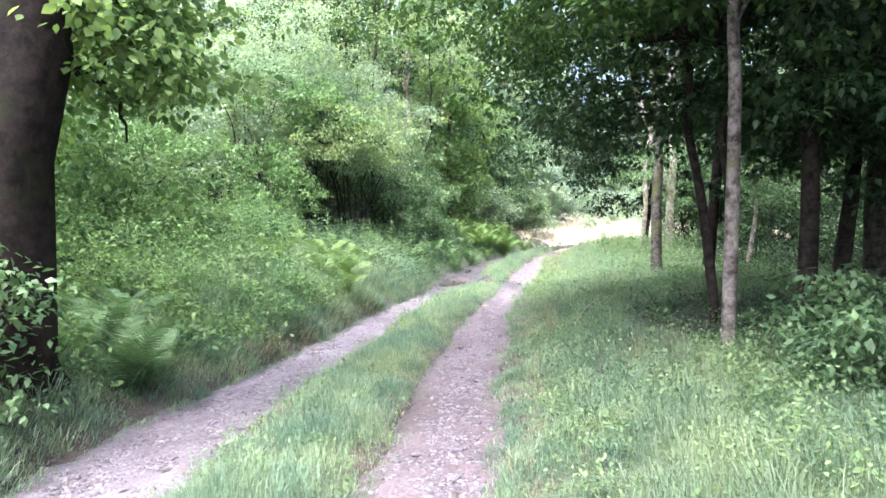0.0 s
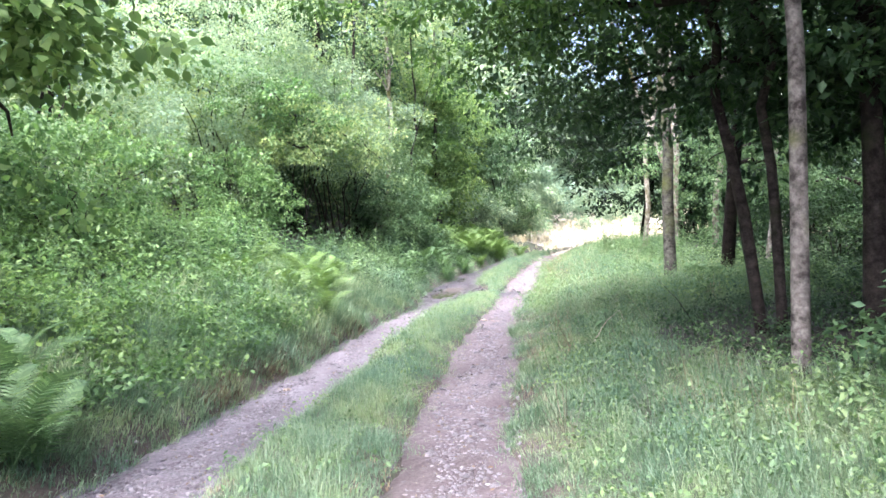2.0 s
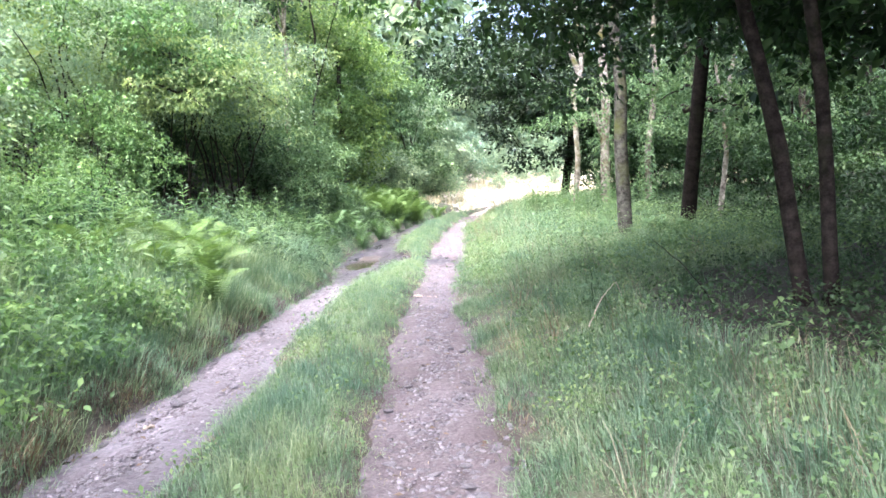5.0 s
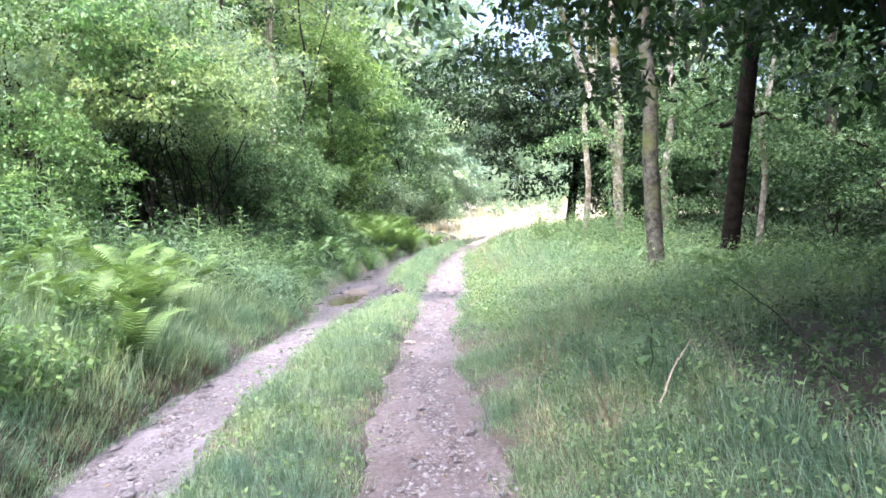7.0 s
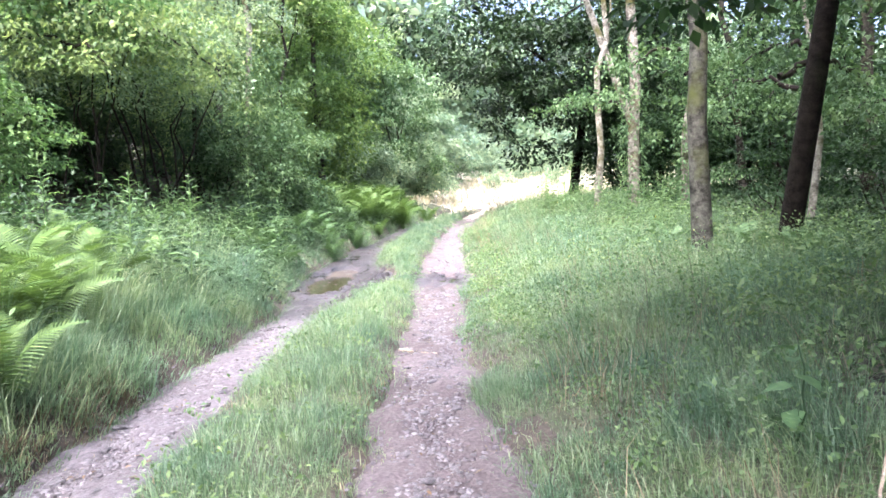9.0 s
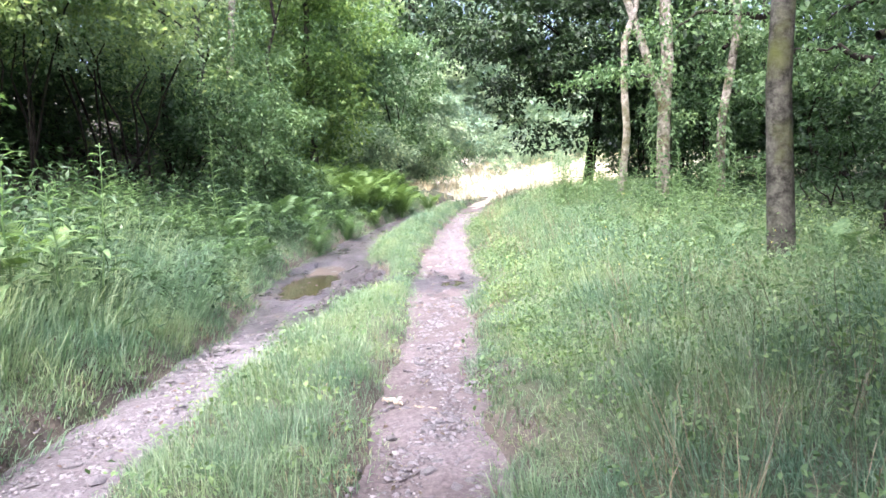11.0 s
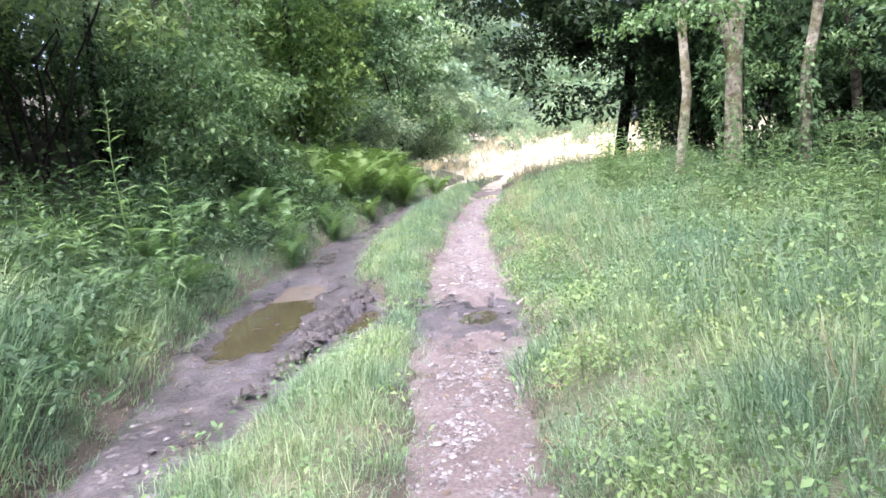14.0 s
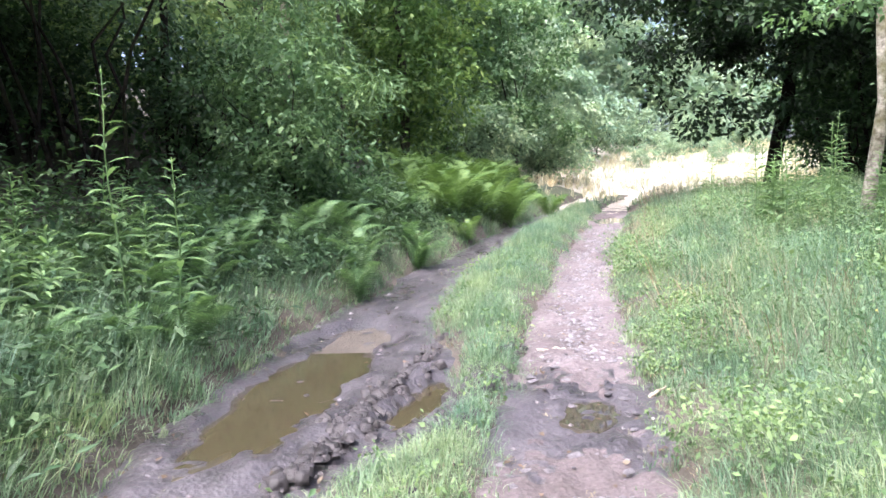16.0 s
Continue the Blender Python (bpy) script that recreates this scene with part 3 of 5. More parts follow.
tree(4.72, 15.35, 12, 0.118, BARK_GREY, LEAF_WOOD_SHADE, "grey mossy trunk standing in long grass", group="edge trees", lean=(-0.01, 0.0), seed=8, spread=2.6, crown_low=0.5, bow=0.1)
tree(5.85, 15.35, 12, 0.125, BARK_SHADE, LEAF_WOOD_SHADE, "dark trunk leaning forward over the verge", group="edge trees", lean=(-0.06, -0.33), seed=9, bow=0.05, spread=2.6, crown_low=0.5)
tree(7.45, 23.0, 13, 0.14, BARK_PALE, LEAF_BUSH, "pale forked trunk grown with ivy", group="edge trees", lean=(-0.01, 0), seed=10, spread=2.5, crown_low=0.5, fork=2.7)
tree(6.58, 23.2, 11, 0.08, BARK_PALE, LEAF_BUSH, "thin pale crooked trunk", group="edge trees", lean=(-0.07, 0), seed=11, spread=2.0, crown_low=0.5, bow=0.3)
tree(8.75, 23.0, 12, 0.10, BARK_PALE, LEAF_BUSH, "slim mossy pale trunk", group="edge trees", lean=(0.03, 0), seed=12, spread=2.2, crown_low=0.55, bow=0.25)
tree(7.43, 17.0, 10, 0.055, BARK_PALE, LEAF_WOOD_SHADE, "very thin pale stem leaning away", group="edge trees", lean=(0.15, 0), seed=13, spread=1.8, crown_low=0.55, fork=2.6)
tree(8.85, 30.8, 9, 0.17, BARK_SHADE, LEAF_OAK, "dark tree with a low overhanging crown by the clearing", lean=(0.09, 0), seed=14, crown=(-0.4, -1.2, 4.9, 4.4, 3.0, 2.9), clumps=330, per=90, size=0.17, limbs=8)

# slender trees on the bank
for i, (px, py, h) in enumerate(((-2.4, 23.6, 11), (-0.7, 27.6, 10), (-6.4, 24.0, 11))):
    tree(px, py, h, 0.055, BARK_DARK, LEAF_BACKLIT, "slender dark tree standing on the bank", group="bank trees", seed=140 + i, lean=(0.02, 0.0), spread=2.0, crown_low=0.48, clumps=55, per=60, size=0.11)

# boughs that hang across the track from the wood
def hanging_bough(start, end, width, seed, clumps, per, leaf, label, size=0.10, shape=SIMPLE, drop=0.5):
    rng = np.random.RandomState(seed)
    t = thing("overhanging_branch", start, label, "branch", "boughs over the track")
    s, e = np.zeros(3), np.subtract(end, start)
    line = bend(s, e, 12, 0.25, rng, 0.15)
    part("branch", raw_mesh("branch", *tube(line, 0.055 * np.linspace(1, 0.15, 12), 7, seed, 0.04), smooth=True), BARK_DARK, t)
    k = rng.rand(clumps) ** 0.7
    p = np.stack([np.interp(k, np.linspace(0, 1, 12), line[:, a]) for a in range(3)], -1)
    p += rng.randn(clumps, 3) * (width * 0.5, width * 0.5, drop * 0.6)
    part("foliage", raw_mesh("foliage", *crown_leaves(rng, np.c_[p, 0.28 + 0.25 * rng.rand(clumps)], leaf, per, size, 0.4, shape, 0.5)), leaf, t)
    return t


DARK_BOUGH = "leafy bough hanging across the track, shade put into its dark leaves"
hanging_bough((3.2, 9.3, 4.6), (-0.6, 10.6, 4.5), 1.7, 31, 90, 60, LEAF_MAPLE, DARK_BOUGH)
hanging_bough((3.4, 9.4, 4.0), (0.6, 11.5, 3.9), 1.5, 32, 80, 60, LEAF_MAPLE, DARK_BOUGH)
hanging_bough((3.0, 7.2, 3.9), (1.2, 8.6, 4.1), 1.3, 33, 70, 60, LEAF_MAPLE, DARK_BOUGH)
hanging_bough((3.8, 9.2, 3.2), (2.0, 11.2, 3.0), 1.2, 34, 70, 60, LEAF_WOOD_SHADE, DARK_BOUGH)
hanging_bough((4.4, 8.6, 3.4), (5.2, 7.2, 3.0), 1.6, 35, 80, 60, LEAF_WOOD_SHADE, DARK_BOUGH)
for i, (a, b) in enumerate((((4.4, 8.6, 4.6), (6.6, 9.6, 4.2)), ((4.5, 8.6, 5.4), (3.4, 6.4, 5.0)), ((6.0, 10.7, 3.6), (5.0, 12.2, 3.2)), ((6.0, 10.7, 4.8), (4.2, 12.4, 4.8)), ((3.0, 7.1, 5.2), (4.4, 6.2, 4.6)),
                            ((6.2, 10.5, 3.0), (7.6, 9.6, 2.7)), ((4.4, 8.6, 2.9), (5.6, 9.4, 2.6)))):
    hanging_bough(a, b, 1.8, 130 + i, 85, 46, LEAF_WOOD_SHADE, "leafy bough within the wood, shade put into its dark leaves", size=0.13)
hanging_bough((-3.0, 5.2, 3.3), (-2.45, 6.2, 2.9), 0.75, 37, 60, 55, LEAF_FRESH, "bright green leafy bough beside the dark trunk", size=0.085, shape=BROAD)
hanging_bough((-3.1, 5.2, 2.5), (-2.95, 6.5, 2.2), 0.5, 38, 30, 45, LEAF_FRESH, "bright green leafy bough beside the dark trunk", size=0.08, shape=BROAD)

hanging_bough((-4.6, 20.6, 4.9), (-2.3, 18.8, 3.9), 1.3, 41, 75, 50, LEAF_BRAMBLE, "olive green bough hanging out from the bank")
hanging_bough((-5.2, 19.6, 5.6), (-3.4, 17.8, 4.6), 1.4, 42, 75, 50, LEAF_BRAMBLE, "olive green bough hanging out from the bank")

for i, (a, b) in enumerate((((-3.8, 19.6, 4.7), (-1.7, 18.9, 3.7)), ((-3.0, 20.7, 4.3), (-1.3, 19.7, 3.5)), ((-4.2, 18.9, 3.9), (-2.6, 18.0, 3.3)))):
    hanging_bough(a, b, 1.2, 44 + i, 55, 46, LEAF_BACKLIT, "bough hanging out from the bank, backlight put into its pale leaves", size=0.085)

for i, (a, b) in enumerate((((7.6, 23.1, 2.4), (8.3, 24.0, 2.3)), ((8.85, 23.1, 2.9), (10.2, 23.4, 2.6)), ((8.9, 23.1, 3.9), (10.0, 23.6, 3.8)), ((6.1, 15.8, 2.6), (7.6, 16.0, 2.4)))):
    hanging_bough(a, b, 0.5, 150 + i, 18, 36, LEAF_BUSH, "flat spray of green leaves between the trunks", size=0.09, drop=0.1)

SPRAY = "flat spray of green leaves between the trunks"
rng = np.random.RandomState(58)
for i in range(16):
    px, py, pz = rng.uniform(6.6, 11.5), rng.uniform(13.5, 24.5), rng.uniform(1.3, 4.2)
    a = rng.uniform(2.4, 4.2)
    hanging_bough((px, py, pz + 0.1), (px + 1.5 * math.cos(a), py + 1.2 * math.sin(a), pz - 0.1), 0.8, 160 + i, 26, 40, LEAF_WEED, SPRAY, size=0.085, drop=0.1)
# boughs added high overhead to shade the ground under the edge trees
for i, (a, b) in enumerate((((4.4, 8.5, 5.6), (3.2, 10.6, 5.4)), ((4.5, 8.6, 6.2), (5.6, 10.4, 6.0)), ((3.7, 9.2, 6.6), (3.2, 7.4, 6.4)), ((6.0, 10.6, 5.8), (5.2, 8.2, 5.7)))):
    hanging_bough(a, b, 2.0, 190 + i, 120, 46, LEAF_WOOD_SHADE, "leafy bough within the wood, shade put into its dark leaves", size=0.14)
# unseen boughs added above the start to darken the near verge
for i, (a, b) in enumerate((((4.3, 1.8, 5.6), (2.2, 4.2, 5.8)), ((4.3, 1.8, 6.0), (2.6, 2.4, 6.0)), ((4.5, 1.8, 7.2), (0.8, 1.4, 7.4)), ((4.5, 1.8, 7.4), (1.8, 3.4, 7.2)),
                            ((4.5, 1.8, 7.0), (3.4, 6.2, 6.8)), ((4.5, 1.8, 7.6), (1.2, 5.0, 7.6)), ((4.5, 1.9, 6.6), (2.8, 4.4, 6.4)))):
    hanging_bough(a, b, 2.0, 180 + i, 100, 46, LEAF_WOOD_SHADE, DARK_BOUGH, size=0.14)

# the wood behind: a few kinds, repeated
wood = [tree(30 + 4 * k, -30, (11, 13, 12, 10)[k], (0.14, 0.17, 0.12, 0.10)[k], (BARK_DARK, BARK_BROWN, BARK_GREY, BARK_BROWN)[k], LEAF_WOOD_SHADE,
             ("forest tree of the wood, shade put into its dark leaves", "tall brown-barked forest tree", "grey slender forest tree", "thin young forest tree with low leaves")[k], group="forest trees",
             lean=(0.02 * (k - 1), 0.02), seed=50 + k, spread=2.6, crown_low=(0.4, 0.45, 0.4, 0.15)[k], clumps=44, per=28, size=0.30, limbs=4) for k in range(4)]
rng = np.random.RandomState(77)
spots = []
while len(spots) < 50:
    px, py = rng.uniform(5.5, 27), rng.uniform(-8, 36)
    if py > 29 and px < 14 or px > 9 and py > 33:
        continue
    if all((px - a) ** 2 + (py - b) ** 2 > 1.7 ** 2 for a, b in spots) and not (px < 9.5 and 13 < py < 30):
        spots.append((px, py))
for px, py in spots:
    k = rng.randint(4)
    copy_thing(wood[k], pose(px, py, float(land(px, py)) - 0.05, 0, 0, rng.rand() * 360) @ Matrix.Scale(0.85 + 0.3 * rng.rand(), 4))
# trees beyond the left bank, and unseen ones around the start, added for their shade
for px, py in ((-13, 14), (-2.6, 29.0), (-4.0, 27.2), (4.6, 1.8), (7.5, -2.5), (-6.6, -4.5), (6.0, -6.5), (-8, 26), (-6, 30), (-10, 28), (-4.5, 33), (-14, 7), (-13, 22), (-8, -12), (9, -10), (-1, 37), (-6, 38), (-14, 33), (-14, 0)):
    k = rng.randint(4)
    copy_thing(wood[k], pose(px, py, float(land(px, py)) - 0.05, 0, 0, rng.rand() * 360) @ Matrix.Scale(0.85 + 0.3 * rng.rand(), 4))

# low leafy growth inside the wood
under = [bush(40 + 3 * k, -36, 1.3, 1.3, (2.2, 3.0, 1.6)[k], (LEAF_WOOD_SHADE, LEAF_WOOD_SHADE, LEAF_HERB_SHADE)[k], "shaded woodland shrub with spreading leaves", seed=60 + k, clumps=50, per=56, size=0.105, stems=5, group="woodland shrubs", flat=0.3) for k in range(3)]
n = 0
while n < 26:
    px, py = rng.uniform(6.5, 22), rng.uniform(3, 34)
    if (px < 8.6 and py > 10) or (py > 25 and px < 15):
        continue
    copy_thing(under[rng.randint(3)], pose(px, py, float(land(px, py)) - 0.03, 0, 0, rng.rand() * 360) @ Matrix.Scale(0.8 + 0.5 * rng.rand(), 4))
    n += 1
for ob in wood + under:
    k = wood.index(ob) if ob in wood else under.index(ob) + 4
    px, py = ((24, 3), (23, 16), (22, 28), (26, 9), (12, 12), (13, 20), (10, 5))[k]
    ob.location = (px, py, float(land(px, py)) - 0.05)

# ---- bushes of the left bank ----
bush(-5.3, 19.6, 2.9, 2.2, 7.6, LEAF_WILLOW, "tall grey-green willow bush with thin stems", seed=70, clumps=480, per=95, size=0.07, stems=9, low=0.03, bark=BARK_DARK, flat=0.6, clump_r=0.46, hollow=0.35, stem_r=0.005)
bush(-3.4, 19.9, 1.5, 1.2, 5.6, LEAF_GREY, "grey-green willow shoots above the brambles", seed=171, clumps=110, per=80, size=0.07, clump_r=0.36, stems=5, low=0.5, stem_r=0.004)
bush(-4.3, 17.2, 1.2, 1.0, 2.7, LEAF_BRAMBLE, "yellow-green shrub on the bank before the willow", seed=176, clumps=130, per=75, size=0.075, stems=6, low=0.0, clump_r=0.3)
bush(-0.75, 22.9, 0.9, 0.8, 2.2, LEAF_BUSH, "leafy shrub at the foot of the willow", seed=177, clumps=100, per=60, size=0.085, stems=6, low=0.0, clump_r=0.32)
bush(2.4, 34.8, 1.2, 1.0, 2.4, LEAF_WILLOW, "pale low shrub beside the bend", seed=179, clumps=110, per=60, size=0.12, stems=6, low=0.0, group="bend shrubs")
bush(4.3, 37.4, 1.3, 1.0, 2.6, LEAF_WILLOW, "pale low shrub beside the bend", seed=180, clumps=110, per=60, size=0.12, stems=6, low=0.0, group="bend shrubs")
bush(-3.2, 4.35, 0.5, 0.5, 1.25, LEAF_WEED, "leafy herbs in front of the dark trunk", seed=178, clumps=45, per=45, size=0.07, stems=6, low=0.0, clump_r=0.25)
bush(3.75, 6.25, 0.6, 0.6, 1.0, LEAF_WEED, "leafy weeds at the foot of the edge trees", seed=181, clumps=60, per=40, size=0.085, stems=6, low=0.0, clump_r=0.25, group="edge weeds")
bush(3.15, 5.0, 0.5, 0.5, 0.7, LEAF_WEED, "leafy weeds at the foot of the edge trees", seed=182, clumps=45, per=40, size=0.08, stems=6, low=0.0, clump_r=0.22, group="edge weeds")
# added to fill the hollow; its shade is in their leaf colour
bush(-4.3, 23.4, 1.6, 1.0, 2.7, LEAF_HERB_SHADE, "thicket filling the hollow of the bank, shade put into its leaves", seed=183, clumps=110, per=60, size=0.09, stems=8, low=0.0, group="hollow thickets", hollow=0.2)
bush(-2.3, 23.6, 1.1, 0.8, 2.3, LEAF_HERB_SHADE, "thicket filling the hollow of the bank, shade put into its leaves", seed=184, clumps=80, per=60, size=0.09, stems=8, low=0.0, group="hollow thickets", hollow=0.2)
bush(-7.8, 15.6, 2.6, 2.2, 6.6, LEAF_WILLOW, "pale willow bush on the bank", seed=71, clumps=230, per=70, size=0.10, stems=5, low=0.0, flat=0.7)
bush(-2.9, 21.9, 2.1, 1.6, 5.4, LEAF_GREY, "dense bush with grey-green leaves and a dark hollow foot", seed=72, clumps=230, per=90, size=0.075, clump_r=0.38, stems=8, low=0.42, stem_r=0.005)
bush(-1.3, 25.4, 1.5, 1.4, 3.4, LEAF_BUSH, "broad-leaved evergreen bush on the bank", seed=73, clumps=150, per=60, size=0.14, stems=7, low=0.03, shape=NARROW)
bush(-4.6, 25.0, 2.2, 2.2, 6.4, LEAF_BACKLIT, "thicket standing behind the bank, backlight put into its pale leaves", seed=74, clumps=180, per=60, size=0.12, stems=8, low=0.0)
bush(-5.4, 22.9, 1.7, 1.4, 3.4, LEAF_HERB_SHADE, "thicket standing behind the bank, shade put into its leaves", seed=175, clumps=110, per=60, size=0.12, stems=6, low=0.0)
bush(-7.2, 22.6, 1.8, 2.2, 5.5, LEAF_BACKLIT, "thicket standing behind the bank, backlight put into its pale leaves", seed=174, clumps=150, per=50, size=0.12, stems=8, low=0.0)
tree(0.3, 31.0, 9, 0.12, BARK_BROWN, LEAF_FRESH, "young bright green tree with leaves to the ground", seed=75, crown=(0, 0, 4.2, 2.0, 2.0, 4.2), clumps=260, per=70, size=0.15)
tree(-1.6, 26.8, 11, 0.10, BARK_PALE, LEAF_BUSH, "pale birch-like trunk among bushes", seed=76, spread=1.8, crown_low=0.5)
bush(3.2, 36.5, 2.2, 2.0, 6.0, LEAF_BUSH, "grey-green bush at the bend", seed=77, clumps=190, per=60, size=0.16, low=0.05)
bush(0.8, 37.0, 2.4, 2.2, 8.5, LEAF_BUSH, "tall green bush at the bend", seed=78, clumps=220, per=60, size=0.17, low=0.05)
bush(5.2, 42.0, 2.4, 2.2, 5.4, LEAF_FAR_HAZE, "bush at the edge of the clearing, haze put into its pale leaves", seed=79, clumps=170, per=55, size=0.2, low=0.05)
bush(-7.0, 9.5, 2.0, 2.0, 4.2, LEAF_BRAMBLE, "yellow-green shrub high on the bank", seed=80, clumps=240, per=80, size=0.085, low=0.1, clump_r=0.36)
bush(-5.4, 11.8, 1.6, 1.6, 2.6, LEAF_BRAMBLE, "yellow-green shrub high on the bank", seed=81, clumps=190, per=75, size=0.08, low=0.05, clump_r=0.32)
bush(-6.5, 6.3, 1.8, 1.8, 4.0, LEAF_FRESH, "bright leafy shrub behind the trunk", seed=82, clumps=190, per=70, size=0.10, low=0.1, shape=BROAD, clump_r=0.38)

# thickets that close the view between the trees
thicket = [bush(40 + 5 * k, -50, 3.0, 2.4, (6.5, 8.0)[k], (LEAF_BACKLIT, LEAF_WOOD_SHADE)[k], "dense leafy thicket at the back of the wood", seed=85 + k, clumps=95, per=44, size=0.21, stems=6, low=0.0, clump_r=0.9, group="thickets", hollow=0.3)
           for k in range(2)]
THICKETS = [(-10.5, 21.5, 0), (-11.5, 16, 0), (-11, 11, 0), (-11, 6, 0), (-7.5, 28, 0), (-6.2, 25.2, 0), (-8.4, 19.6, 0), (-9.5, 25, 1), (-3.4, 30.5, 0), (-4.2, 35.5, 0), (-9.5, 33, 0), (-1.5, 42, 0), (-6.5, 45, 0),
            (14, 34, 1), (17, 30, 1), (20, 25, 1), (21, 19, 1), (22, 13, 1), (21, 7, 0), (14, 26, 1), (16, 19, 1), (16, 11, 1), (12.4, 33.4, 1), (11.6, 30.6, 1), (14.8, 38, 1), (17.2, 42.5, 1), (19.5, 47, 0)]
for i, (px, py, k) in enumerate(THICKETS):
    m = pose(px, py, float(land(px, py)) - 0.1, 0, 0, 61.0 * i)
    if i in (0, 15):
        thicket[k].matrix_basis = m
    else:
        copy_thing(thicket[k], m @ Matrix.Scale(0.85 + 0.3 * rng.rand(), 4))
for i, (px, py, size) in enumerate(((-15, 27, 1.7), (-10, 32.5, 1.6), (-4.5, 38, 1.7), (0.5, 42, 1.5), (-14, 19, 1.6), (-16, 11, 1.6), (-12, 36, 1.7), (24, 33, 1.6), (26, 22, 1.6))):
    copy_thing(thicket[i % 2], pose(px, py, float(land(px, py)) - 0.1, 0, 0, 83.0 * i) @ Matrix.Scale(size, 4))
screen = bush(10.9, 27.2, 1.9, 1.5, 3.6, LEAF_WOOD_SHADE, "low thicket between the trunks, shade put into its dark leaves", seed=89, clumps=110, per=55, size=0.12, stems=6, low=0.0, group="low thickets", hollow=0.3)
for px, py, turn in ((12.7, 28.7, 60), (10.4, 30.2, 200), (14.6, 30.2, 290)):
    copy_thing(screen, pose(px, py, float(land(px, py)) - 0.1, 0, 0, turn))
hedge = bush(50, -60, 4.0, 3.0, 7.0, LEAF_FAR_HAZE, "pale thicket behind the clearing, haze put into its leaf colour", seed=88, clumps=105, per=36, size=0.36, stems=5, low=0.0, clump_r=1.0, group="far thickets", hollow=0.3)
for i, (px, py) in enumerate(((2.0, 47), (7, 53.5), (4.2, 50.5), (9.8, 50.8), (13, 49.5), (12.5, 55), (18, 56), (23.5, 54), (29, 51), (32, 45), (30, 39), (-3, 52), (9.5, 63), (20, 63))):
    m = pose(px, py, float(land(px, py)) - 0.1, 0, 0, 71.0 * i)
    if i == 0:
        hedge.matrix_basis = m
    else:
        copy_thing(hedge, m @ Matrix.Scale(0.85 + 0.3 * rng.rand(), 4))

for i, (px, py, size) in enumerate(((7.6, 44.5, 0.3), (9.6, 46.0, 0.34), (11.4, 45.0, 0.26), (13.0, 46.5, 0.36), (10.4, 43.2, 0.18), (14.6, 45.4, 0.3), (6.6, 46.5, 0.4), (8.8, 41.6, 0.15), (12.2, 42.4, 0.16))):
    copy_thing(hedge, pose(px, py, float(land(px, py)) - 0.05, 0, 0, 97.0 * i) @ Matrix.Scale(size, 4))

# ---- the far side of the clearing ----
far = [tree(60 + 8 * k, -60, (13, 15, 12)[k], 0.22, BARK_GREY, LEAF_FAR_HAZE, "tree standing beyond the clearing, haze put into its leaf colour", group="far trees", seed=90 + k, crown_low=0.0, spread=3.8, clumps=110, per=34, size=0.46, clump_r=1.1, limbs=5) for k in range(3)]
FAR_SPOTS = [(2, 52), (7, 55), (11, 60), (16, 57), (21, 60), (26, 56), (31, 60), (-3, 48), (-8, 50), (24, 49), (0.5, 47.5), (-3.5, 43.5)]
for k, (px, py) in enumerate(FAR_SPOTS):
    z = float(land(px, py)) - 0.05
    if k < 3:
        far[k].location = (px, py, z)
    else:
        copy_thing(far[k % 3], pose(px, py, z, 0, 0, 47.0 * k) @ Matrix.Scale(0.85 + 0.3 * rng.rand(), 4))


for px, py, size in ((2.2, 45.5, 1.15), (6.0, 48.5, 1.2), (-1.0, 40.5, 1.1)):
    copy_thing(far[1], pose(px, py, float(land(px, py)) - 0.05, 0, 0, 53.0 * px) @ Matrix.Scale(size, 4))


# ---- grass ----
BLADE = (np.array([(-0.5, 0, 0), (0.5, 0, 0), (-0.38, 0.32, 0.68), (0.38, 0.32, 0.68), (0, 1.0, 0.82)]), np.array([(0, 1, 3), (0, 3, 2), (2, 3, 4)]))


def grass_blades(rng, x, y, height, width, flop=0.0):
    """Blades in small tufts, spreading and bowing outwards from each tuft."""
    n = len(x)
    tuft = np.repeat(np.arange(n // 7 + 1), 7)[:n]
    first = tuft * 7
    yaw = rng.rand(n) * 6.283
    x = x[first] + 0.028 * rng.randn(n) - 0.02 * np.sin(yaw)
    y = y[first] + 0.028 * rng.randn(n) + 0.02 * np.cos(yaw)
    h = height[first] * (0.75 + 0.5 * rng.rand(len(x) // 7 + 1))[tuft] * (0.45 + 0.75 * rng.rand(n))
    wind = (0.5 * rng.randn(n // 7 + 1))[tuft] + flop, (0.5 * rng.randn(n // 7 + 1))[tuft]
    v, f = BLADE
    w = width * (0.6 + 0.8 * rng.rand(n))
    reach = 0.15 + 1.0 * rng.rand(n) ** 1.3
    local = v[None] * np.stack([w, h * reach, h * (1.05 - 0.35 * reach)], -1)[:, None]
    c, s = np.cos(yaw)[:, None], np.sin(yaw)[:, None]
    out = np.stack([c * local[..., 0] - s * local[..., 1], s * local[..., 0] + c * local[..., 1], local[..., 2]], -1)
    bow = (local[..., 2] ** 2 / (h[:, None] + 1e-6))
    out[..., 0] += 0.6 * wind[0][:, None] * bow
    out[..., 1] += 0.6 * wind[1][:, None] * bow
    out += np.stack([x, y, surface(x, y) - 0.02], -1)[:, None]
    return out.reshape(-1, 3), (f[None] + (np.arange(n) * 5)[:, None, None]).reshape(-1, 3)


def strewn(rng, n, x0, x1, y0, y1):
    return rng.uniform(x0, x1, n), rng.uniform(y0, y1, n)


